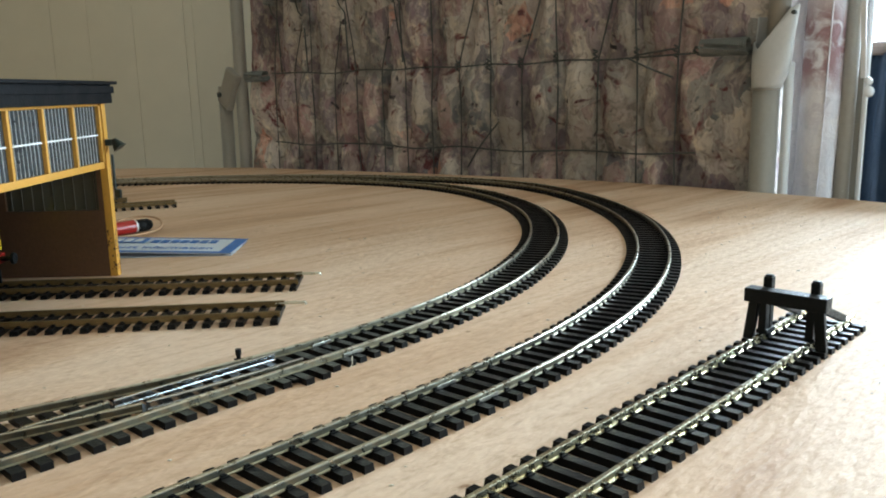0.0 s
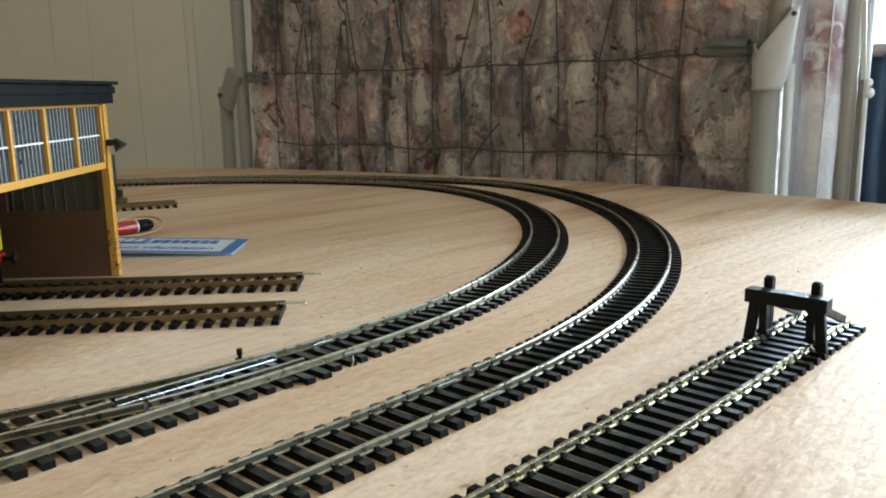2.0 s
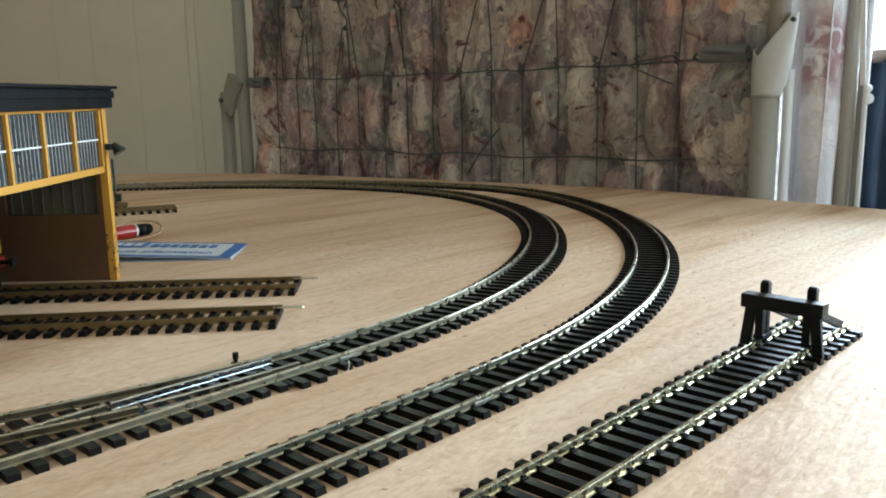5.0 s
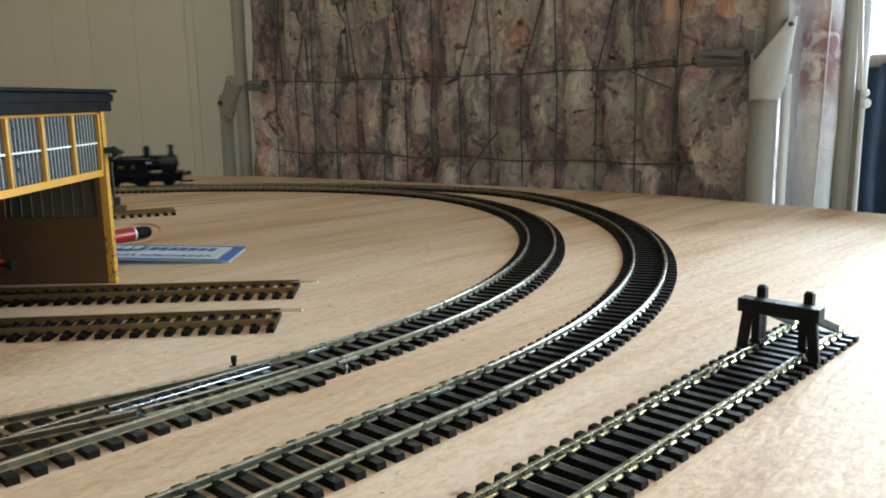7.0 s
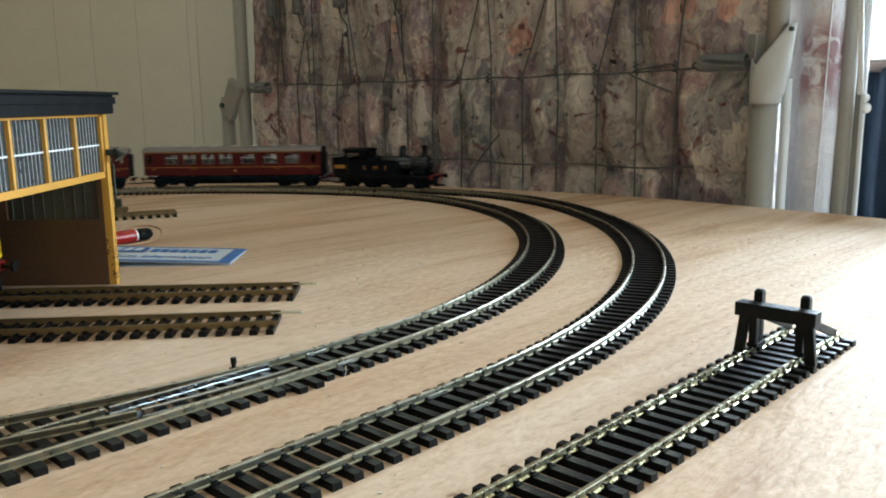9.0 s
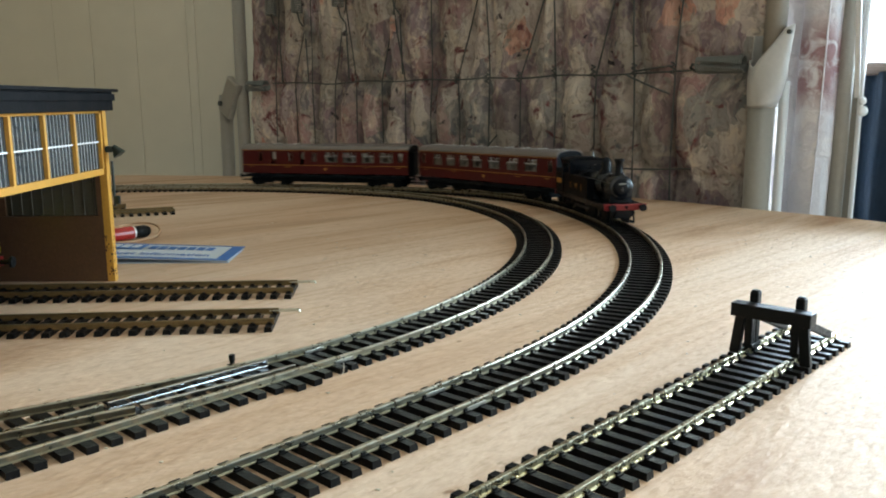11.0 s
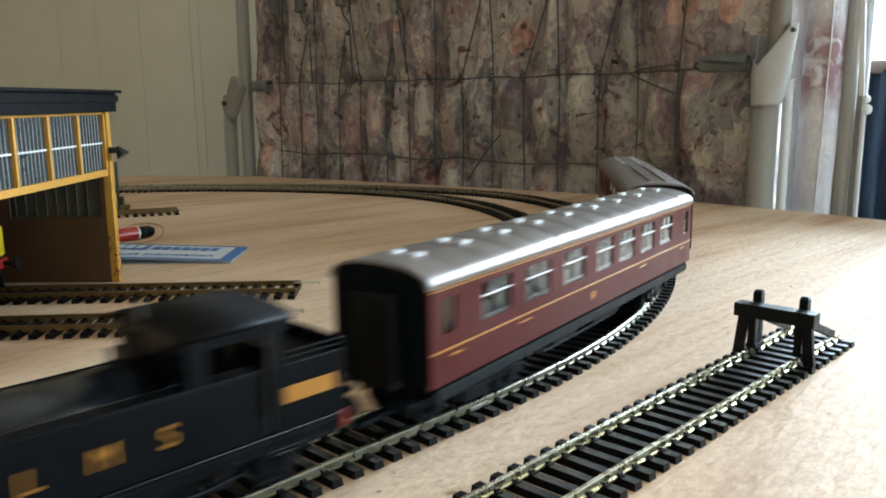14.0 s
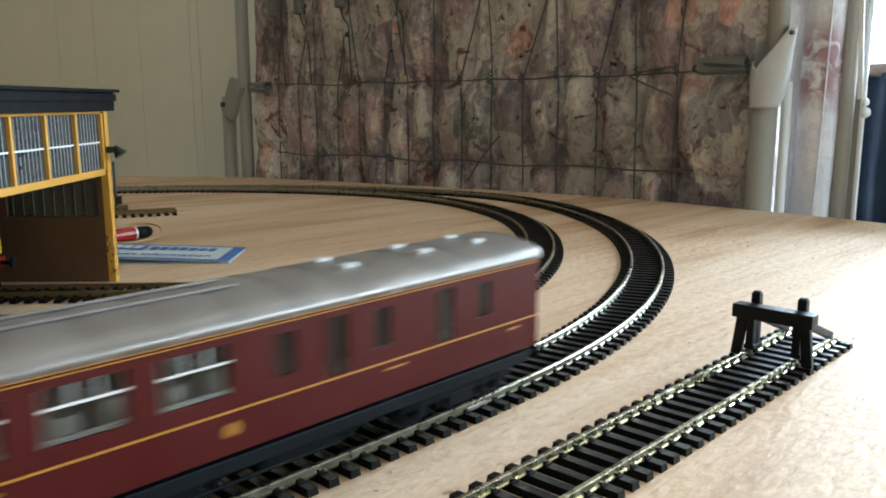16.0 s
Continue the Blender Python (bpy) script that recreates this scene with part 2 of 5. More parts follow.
SPRING = material("grey_spring_steel", (0.21, 0.22, 0.21), 0.4, 0.5, 0.2, 90)
TUBE_DULL = material("dull_grey_glazing_bar", (0.11, 0.105, 0.09), 0.6, 0, 0.2, 90)
TUBE_PALE = material("pale_grey_enamel", (0.50, 0.49, 0.47), 0.38, 0, 0.06, 30, 0.05, 300)
WIRE = material("dull_spring_wire", (0.085, 0.09, 0.085), 0.45, 0.4, 0.2, 90)
NAVY = material("navy_cloth", (0.015, 0.028, 0.045), 0.85, 0, 0.25, 25, 0.6, 250)
DARK_WOOD = material("dark_wood", (0.10, 0.065, 0.045), 0.5, 0, 0.2, 30)
MAROON = material("maroon_gloss_paint", (0.076, 0.0080, 0.0078), 0.36, 0, 0.12, 60, 0.04, 900, spec=0.2)
SEAT_GREY = material("pale_grey_interior", (0.26, 0.255, 0.235), 0.6, 0, 0.1, 200)
VENT_GREY = material("pale_grey_ventilator", (0.66, 0.66, 0.66), 0.6, 0, 0.1, 200)
GOLD = material("gold_lining", (0.46, 0.20, 0.028), 0.35, 0, 0.08, 200)
SILVER = material("silver_grey_roof", (0.27, 0.240, 0.228), 0.36, 0.55, 0.10, 90, 0.1, 700)
LOCO_BLACK = material("satin_black_paint", (0.0045, 0.0055, 0.008), 0.24, 0, 0.25, 90, 0.06, 900, spec=0.18)
BOILER_BLACK = material("gloss_black_boiler_paint", (0.0045, 0.0058, 0.0085), 0.25, 0, 0.2, 90, 0.05, 900, spec=0.6)
LOCO_GREY = material("satin_blue_black_paint", (0.0040, 0.0050, 0.0070), 0.36, 0, 0.2, 90, 0.08, 900, spec=0.08)
SOLEBAR = material("blue_grey_solebar", (0.006, 0.009, 0.012), 0.45, 0, 0.2, 150, spec=0.1)
UNDER = material("blue_black_underframe", (0.004, 0.006, 0.008), 0.5, 0, 0.25, 150, spec=0.08)
BEAM_RED = material("dull_red_paint", (0.25, 0.016, 0.016), 0.4, 0, 0.15, 100)
RED = material("red_paint", (0.42, 0.022, 0.018), 0.35, 0, 0.12, 100)
BRIGHT_YELLOW = material("warning_yellow_paint", (0.80, 0.62, 0.02), 0.4, 0, 0.06, 100)
WHEEL_STEEL = material("wheel_tyre_steel", (0.13, 0.13, 0.13), 0.35, 1.0, 0.1, 200)
BLUE_INK = material("blue_print", (0.035, 0.17, 0.50), 0.45, 0, 0.08, 80)
PAPER = material("white_leaflet_paper", (0.66, 0.72, 0.78), 0.5, 0, 0.04, 60)
RUBBER_BAND = material("tan_rubber_band", (0.52, 0.32, 0.19), 0.6, 0, 0.08, 80)
FIBRE = material("pale_fibre", (0.75, 0.68, 0.55), 0.7, 0, 0.05, 80)


# ---- mesh helpers ----
def part(name, bm, mat, parent=None, label="", smooth=False):
    """Links a bmesh as one mesh object, under a thing or a part."""
    me = bpy.data.meshes.new(name)
    if smooth:
        for f in bm.faces:
            f.smooth = True
    bm.to_mesh(me)
    bm.free()
    me.materials.append(mat)
    web = {RAIL: RAIL_WEB, BRASS_RAIL: BRASS_WEB, BRIGHT_RAIL: BRIGHT_WEB}.get(mat)
    if web:
        me.materials.append(web)
    ob = new(name, me)
    ob.parent = parent
    return tagged(ob, label)


def thing(name, label, category, group="", kind="", m=None):
    ob = tagged(new(name), label, category, group, kind)
    ob.empty_display_size = 0.02
    if m is not None:
        ob.matrix_basis = m
    return ob


def box(bm, x0, x1, y0, y1, z0, z1, bevel=0.0, m=None):
    r = bmesh.ops.create_cube(bm, size=1)
    vs = r["verts"]
    for v in vs:
        v.co = Vector((x0 + (v.co.x + 0.5) * (x1 - x0), y0 + (v.co.y + 0.5) * (y1 - y0), z0 + (v.co.z + 0.5) * (z1 - z0)))
    if bevel:
        es = list({e for v in vs for e in v.link_edges})
        nv = bmesh.ops.bevel(bm, geom=es, offset=bevel, segments=2, affect="EDGES", profile=0.6)["verts"]
        vs = list(set(nv) | {v for v in vs if v.is_valid})
    if m is not None:
        for v in vs:
            v.co = m @ v.co
    return bm


def rod(bm, a, b, r0, r1=None, n=12):
    """A round bar from a to b."""
    a, b = Vector(a), Vector(b)
    d = b - a
    m = Matrix.Translation((a + b) / 2) @ d.to_track_quat("Z", "Y").to_matrix().to_4x4()
    bmesh.ops.create_cone(bm, cap_ends=True, segments=n, radius1=r0, radius2=r0 if r1 is None else r1, depth=d.length, matrix=m)
    return bm


def lathe(bm, profile, at, axis="Z", n=20):
    """Turns a profile of (radius, height) round an axis through at."""
    rings = []
    for r, h in profile:
        ring = []
        for i in range(n):
            a = 2 * math.pi * i / n
            p = Vector((r * math.cos(a), r * math.sin(a), h))
            if axis == "X":
                p = Vector((p.z, p.x, p.y))
            if axis == "Y":
                p = Vector((p.x, p.z, p.y))
            ring.append(bm.verts.new(Vector(at) + p))
        rings.append(ring)
    for a, b in zip(rings, rings[1:]):
        for i in range(n):
            bm.faces.new((a[i], a[(i + 1) % n], b[(i + 1) % n], b[i]))
    bm.faces.new(rings[0]), bm.faces.new(rings[-1])
    bmesh.ops.recalc_face_normals(bm, faces=bm.faces)
    return bm


def sweep(bm, points, r, n=8):
    """A round wire through points."""
    rings = []
    pts = [Vector(p) for p in points]
    for i, p in enumerate(pts):
        d = (pts[min(i + 1, len(pts) - 1)] - pts[max(i - 1, 0)]).normalized()
        q = d.to_track_quat("Z", "Y")
        rings.append([bm.verts.new(p + q @ Vector((r * math.cos(2 * math.pi * k / n), r * math.sin(2 * math.pi * k / n), 0))) for k in range(n)])
    for a, b in zip(rings, rings[1:]):
        for k in range(n):
            bm.faces.new((a[k], a[(k + 1) % n], b[(k + 1) % n], b[k]))
    bm.faces.new(rings[0][::-1]), bm.faces.new(rings[-1])
    return bm


def extrude_outline(bm, outline, x0, x1):
    """A solid between x0 and x1 with the outline given in (y, z)."""
    a = [bm.verts.new((x0, y, z)) for y, z in outline]
    b = [bm.verts.new((x1, y, z)) for y, z in outline]
    k = len(outline)
    for i in range(k):
        bm.faces.new((a[i], a[(i + 1) % k], b[(i + 1) % k], b[i]))
    bm.faces.new(a[::-1]), bm.faces.new(b)
    bmesh.ops.recalc_face_normals(bm, faces=bm.faces)
    return bm


def lettering(text, size, mat, parent, m, name="lettering", label=""):
    cu = bpy.data.curves.new(name, "FONT")
    cu.body, cu.size, cu.extrude, cu.align_x = text, size, 0.0001, "CENTER"
    tmp = bpy.data.objects.new(name, cu)
    me = bpy.data.meshes.new_from_object(tmp)
    bpy.data.objects.remove(tmp)
    me.materials.append(mat)
    ob = new(name, me)
    ob.parent, ob.matrix_basis = parent, m
    return tagged(ob, label)


# ---- the plan of the tracks ----
RAIL_TOP = 0.0045


def sag(y):
    """The board hangs a little towards its far end."""
    return -0.02 * np.maximum(0, np.asarray(y, float) - 0.35) ** 2


def curve_plan(centre, table, near_angle, near, far):
    """A centre line: near straight, curve given as (degrees, radius) round a centre, far straight and a return curve."""
    T, R = np.array(table, float).T
    g = np.gradient(R, T)
    th = np.linspace(T[0], T[-1], 500)
    i = np.clip(np.searchsorted(T, th) - 1, 0, len(T) - 2)
    h = T[i + 1] - T[i]
    u = (th - T[i]) / h
    r = (2 * u**3 - 3 * u**2 + 1) * R[i] + (u**3 - 2 * u**2 + u) * h * g[i] + (-2 * u**3 + 3 * u**2) * R[i + 1] + (u**3 - u**2) * h * g[i + 1]
    P = np.stack([centre[0] + r * np.cos(np.radians(th)), centre[1] + r * np.sin(np.radians(th))], 1)
    a = -np.array([np.cos(np.radians(near_angle)), np.sin(np.radians(near_angle))])
    b = (P[-1] - P[-2]) / np.linalg.norm(P[-1] - P[-2])
    A = [P[0] + a * s for s in np.linspace(near, 0.002, 120)]
    B = [P[-1] + b * s for s in np.linspace(0.002, far, 60)]
    e, ang = B[-1], math.atan2(b[1], b[0])
    D = []
    for k in range(330):
        ang += min(k / 40, 1) * 0.005 / 0.42 if k < 120 else 0
        e = e + 0.005 * np.array([math.cos(ang), math.sin(ang)])
        D.append(e)
    Q = np.array(A + list(P) + B + D)
    d = np.r_[0, np.cumsum(np.linalg.norm(np.diff(Q, axis=0), axis=1))]
    s = np.arange(0, d[-1], 0.002)
    Q = np.stack([np.interp(s, d, Q[:, 0]), np.interp(s, d, Q[:, 1])], 1)
    for _ in range(200):
        Q[1:-1] = (Q[:-2] + 2 * Q[1:-1] + Q[2:]) / 4
    return Q


OUTER = curve_plan((-0.30, 0.56), [(-46.4, 0.4435), (-32, 0.4383), (-20, 0.4342), (-8, 0.4326), (4, 0.4347), (16, 0.4402), (26, 0.4492), (34, 0.4540), (40, 0.4535), (48, 0.4465), (56, 0.4400), (64, 0.4345), (76, 0.4285), (88, 0.4228), (101, 0.4152)], 47, 1.25, 0.25)
INNER = curve_plan((-0.37, 0.585), [(-40, 0.4473), (-28, 0.4466), (-16, 0.4436), (-8, 0.4411), (0, 0.4396), (8, 0.4384), (16, 0.4360), (24, 0.4342), (31, 0.4310), (37, 0.4250), (44, 0.4160), (56, 0.3960), (68, 0.3770), (87, 0.3500)], 47, 0.50, 0.25)


class Line:
    """A centre line measured by its length."""

    def __init__(self, pts):
        self.p = np.array(pts, float)
        self.d = np.r_[0, np.cumsum(np.linalg.norm(np.diff(self.p, axis=0), axis=1))]
        self.t = np.gradient(self.p, axis=0)
        self.t /= np.linalg.norm(self.t, axis=1)[:, None]

    def at(self, s):
        return np.array([np.interp(s, self.d, self.p[:, 0]), np.interp(s, self.d, self.p[:, 1])])

    def way(self, s):
        t = np.array([np.interp(s, self.d, self.t[:, 0]), np.interp(s, self.d, self.t[:, 1])])
        return t / np.linalg.norm(t)

    def offset(self, o):
        return self.p + o * np.stack([-self.t[:, 1], self.t[:, 0]], 1)

    def near(self, x, y):
        return self.d[np.argmin(np.hypot(self.p[:, 0] - x, self.p[:, 1] - y))]


# ---- the room ----
def slab(name, x0, x1, y0, y1, z0, z1, mat, label, category):
    ob = part(name, box(bmesh.new(), x0, x1, y0, y1, z0, z1), mat)
    return tagged(ob, label, category, "", "structure")


slab("floor", -2.3, 1.6, -1.6, 1.52, -0.80, -0.75, CARPET, "beige carpeted floor below the layout board", "floor")
slab("ceiling", -2.3, 1.6, -1.6, 1.52, 1.45, 1.50, ROOM_WHITE, "plain white painted ceiling of the room", "ceiling")
slab("wall_west", -2.35, -2.3, -1.6, 1.52, -0.75, 1.45, CREAM, "plain cream painted side wall", "wall")
slab("wall_north_low", 0.5, 1.55, 1.42, 1.52, -0.75, 0.08, ROOM_WHITE, "white wall below the bright north window", "wall")
slab("wall_north_high", 0.5, 1.55, 1.42, 1.52, 0.78, 1.45, ROOM_WHITE, "white wall above the bright north window", "wall")
slab("wall_east_low", 1.55, 1.60, -1.6, 1.52, -0.75, 0.04, ROOM_WHITE, "white wall below the bright window", "wall")
slab("wall_east_high", 1.55, 1.60, -1.6, 1.52, 0.48, 1.45, ROOM_WHITE, "white wall above the bright window", "wall")
slab("wall_east_corner", 1.55, 1.60, 0.70, 1.52, 0.04, 0.48, ROOM_WHITE, "white wall between the two bright windows", "wall")
slab("wall_east_end", 1.55, 1.60, -1.6, -0.50, 0.04, 0.48, ROOM_WHITE, "white wall beside the bright window", "wall")
slab("wall_south", -2.3, 1.55, -1.6, -1.55, -0.75, 1.45, ROOM_WHITE, "plain white wall behind the viewer", "wall")


def panelled_wall():
    """Cream wall of upright boards with narrow grooves."""
    wall = tagged(new("wall_north"), "cream wall of wide upright panels with narrow grooves", "wall", "", "structure")
    part("backing", box(bmesh.new(), -2.3, 0.5, 1.4235, 1.52, -0.75, 1.45), CREAM, wall)
    xs = [-2.3, -2.02, -1.74, -1.46, -1.18, -0.90, -0.652, -0.590, -0.514, -0.428, -0.413, -0.27, -0.02, 0.26, 0.5]
    for a, b in zip(xs, xs[1:]):
        part("panel", box(bmesh.new(), a + 0.0001, b - 0.0001, 1.4190, 1.4225, -0.75, 1.45, 0.0011), CREAM, wall)


panelled_wall()


def north_window():
    w = tagged(new("window_2"), "bright window behind the bed with white frame", "window", "", "structure")
    for a in ((0.50, 0.54, 1.41, 1.52, 0.08, 0.78), (1.51, 1.55, 1.41, 1.52, 0.08, 0.78), (0.54, 1.51, 1.41, 1.52, 0.08, 0.12), (0.54, 1.51, 1.41, 1.52, 0.74, 0.78)):
        part("frame_bar", box(bmesh.new(), *a, 0.004), TUBE_WHITE, w)


north_window()


def window_frame():
    w = tagged(new("window_1"), "large bright window with white frame", "window", "", "structure")
    for a in ((1.54, 1.60, -0.50, -0.46, 0.04, 0.48), (1.54, 1.60, 0.66, 0.70, 0.04, 0.48), (1.54, 1.60, -0.46, 0.66, 0.04, 0.08), (1.54, 1.60, -0.46, 0.66, 0.44, 0.48)):
        part("frame_bar", box(bmesh.new(), *a, 0.004), TUBE_WHITE, w)


window_frame()


# ---- the board ----
EDGE_O, EDGE_E, EDGE_N = Vector((-0.285, 1.209, 0)), Vector((0.7248, -0.6889, 0)), Vector((0.6889, 0.7248, 0))


def bed_at(e, off, z):
    """A place beside the board's far edge: along it, out from it, up."""
    return EDGE_O + EDGE_E * float(e) + EDGE_N * float(off) + Vector((0, 0, float(z)))


EDGE_Y = [-0.9, 0.05, 0.62, 0.661, 0.725, 0.789, 0.839, 0.88, 1.209, 1.256]
EDGE_X = [0.031, 0.960, 0.360, 0.332, 0.280, 0.232, 0.187, 0.138, -0.285, -0.468]


def board():
    bm = bmesh.new()
    ys = np.r_[np.linspace(-0.9, 0.35, 6), np.linspace(0.40, 1.256, 36)]
    rows = []
    for y in ys:
        right = float(np.interp(y, EDGE_Y, EDGE_X))
        left = -1.75
        rows.append([(left + (right - left) * k / 24, y) for k in range(25)])
    top = [[bm.verts.new((x, y, float(sag(y)))) for x, y in r] for r in rows]
    low = [[bm.verts.new((x, y, float(sag(y)) - 0.012)) for x, y in r] for r in rows]
    nr, nc = len(rows), 25
    for i in range(nr - 1):
        for k in range(nc - 1):
            bm.faces.new((top[i][k], top[i][k + 1], top[i + 1][k + 1], top[i + 1][k]))
            bm.faces.new((low[i][k], low[i + 1][k], low[i + 1][k + 1], low[i][k + 1]))
        bm.faces.new((top[i][0], top[i + 1][0], low[i + 1][0], low[i][0]))
        bm.faces.new((top[i][-1], low[i][-1], low[i + 1][-1], top[i + 1][-1]))
    for k in range(nc - 1):
        bm.faces.new((top[0][k], low[0][k], low[0][k + 1], top[0][k + 1]))
        bm.faces.new((top[-1][k], top[-1][k + 1], low[-1][k + 1], low[-1][k]))
    ob = part("ground_board", bm, PLY)
    tagged(ob, "pale plywood layout board with visible grain", "board", "", "structure")
    for x, y in ((-1.5, -0.6), (-0.1, -0.6), (-1.5, 0.9), (0.2, 0.5)):
        part("leg", box(bmesh.new(), x - 0.02, x + 0.02, y - 0.02, y + 0.02, -0.75, -0.0135 + float(sag(y)), 0.003), DARK_WOOD, ob)


board()


# ---- tracks ----
def rail_mesh(bm, pts, top=RAIL_TOP, scale=1.0):
    """Flat-bottomed rail along a line of plan points."""
    prof = [(-0.0010, 0.0019), (0.0010, 0.0019), (0.0010, 0.0022), (0.0005, 0.0025), (0.0005, 0.0038), (0.0007, 0.0040), (0.0007, top - 0.00015), (0.00055, top), (-0.00055, top), (-0.0007, top - 0.00015), (-0.0007, 0.0040), (-0.0005, 0.0038), (-0.0005, 0.0025), (-0.0010, 0.0022)]
    pts = np.array(pts, float)
    t = np.gradient(pts, axis=0)
    t /= np.linalg.norm(t, axis=1)[:, None]
    rings = []
    for (x, y), (tx, ty) in zip(pts, t):
        z = float(sag(y))
        rings.append([bm.verts.new((x - ty * o * scale, y + tx * o * scale, z + h)) for o, h in prof])
    k = len(prof)
    for a, b in zip(rings, rings[1:]):
        for i in range(k):
            bm.faces.new((a[i], b[i], b[(i + 1) % k], a[(i + 1) % k])).material_index = 0 if 5 <= i <= 9 else 1
    bm.faces.new(rings[0]), bm.faces.new(rings[-1][::-1])
    bmesh.ops.recalc_face_normals(bm, faces=bm.faces)
    return bm


def thin(pts, s0, s1, line, step=0.006):
    n = max(2, int((s1 - s0) / step))
    d = line.d
    return [(np.interp(s, d, pts[:, 0]), np.interp(s, d, pts[:, 1])) for s in np.linspace(s0, s1, n)]


def sleeper_mesh(half=0.0148, chairs=True):
    bm = bmesh.new()
    box(bm, -0.0017, 0.0017, -half, half, 0, 0.0021)
    for v in bm.verts:
        if v.co.z > 0.001:
            v.co.x *= 0.86
            v.co.y *= 0.985
    if chairs:
        for side in (-0.0086, 0.0086):
            for o in (-1, 1):
                lo_, hi_ = sorted((side + o * 0.0005, side + o * 0.0019))
                box(bm, -0.0012, 0.0012, lo_, hi_, 0.0018, 0.0024)
                lo_, hi_ = sorted((side + o * 0.0005, side + o * 0.0012))
                box(bm, -0.0007, 0.0007, lo_, hi_, 0.0024, 0.0029)
    me = bpy.data.meshes.new("sleeper")
    bm.to_mesh(me)
    bm.free()
    me.materials.append(SLEEPER)
    return me


SLEEPER_MESH = sleeper_mesh()
PITCH = 0.0069


def lay(line, s0, s1, label, group="", metal=None, far=None, rails=True, name="railway_track", skip=(0, 0)):
    """Track along a line: two rails, sleepers one by one, and where far is given the hidden rest in one piece."""
    tr = thing(name, label, "track", group)
    metal = metal or RAIL
    if rails:
        for o in (-0.0086, 0.0086):
            part("rail", rail_mesh(bmesh.new(), thin(line.offset(o), s0, far or s1, line)), metal, tr)
    s = s0 + 0.002
    while s < s1:
        if not skip[0] < s < skip[1]:
            p, w = line.at(s), line.way(s)
            ob = new("sleeper", SLEEPER_MESH)
            ob.parent = tr
            slope = -0.04 * max(0, p[1] - 0.35)
            ob.matrix_basis = Matrix.Translation((p[0], p[1], float(sag(p[1])))) @ Euler((0, 0, math.atan2(w[1], w[0]) + random.uniform(-0.012, 0.012))).to_matrix().to_4x4() @ Euler((0, -math.asin(slope * w[1]), 0)).to_matrix().to_4x4()
        s += PITCH
    if far:
        bm = bmesh.new()
        while s < far:
            p, w = line.at(s), line.way(s)
            box(bm, -0.0017, 0.0017, -0.0148, 0.0148, 0, 0.0021, 0, Matrix.Translation((p[0], p[1], float(sag(p[1])))) @ Euler((0, 0, math.atan2(w[1], w[0]))).to_matrix().to_4x4())
            s += PITCH
        tagged(part("far_sleepers", bm, SLEEPER, tr), kind="stuff")
    return tr


def joiner(tr, line, s, o):
    """Sheet-metal rail joiner round a rail, with the gap between the rail ends."""
    p, w = line.at(s), line.way(s)
    m = Matrix.Translation((p[0], p[1], float(sag(p[1])))) @ Euler((0, 0, math.atan2(w[1], w[0]))).to_matrix().to_4x4()
    bm = bmesh.new()
    for side in (-1, 1):
        box(bm, -0.0045, 0.0045, o + side * 0.0010 - 0.0003, o + side * 0.0010 + 0.0003, 0.0019, 0.0033, 0.0002, m)
    part("rail_joiner", bm, JOINER, tr, "dull metal rail joiner")
    bm = bmesh.new()
    box(bm, -0.0002, 0.0002, o - 0.00066, o + 0.00066, 0.0030, RAIL_TOP + 0.00004, 0, m)
    part("joint_gap", bm, SLEEPER, tr, "dark gap between rail ends")


OUT = Line(OUTER)
INN = Line(INNER)
s_out = OUT.near(-0.42, 0.97)
outer_track = lay(OUT, OUT.near(0.006, 0.239) - 0.20, s_out, "curved outer track with black sleepers on plywood", "main line tracks", far=OUT.d[-1] - 0.01)
for o in (-0.0086, 0.0086):
    joiner(outer_track, OUT, OUT.near(0.006, 0.239), o)
    joiner(outer_track, OUT, OUT.near(0.098, 0.735), o)
s_j = INN.near(-0.0415, 0.2835)
inner_track = lay(INN, s_j, INN.near(-0.42, 0.92), "curved inner track with black sleepers on plywood", "main line tracks", far=INN.d[-1] - 0.01)
for o in (-0.0086, 0.0086):
    joiner(inner_track, INN, s_j + 0.0015, o)


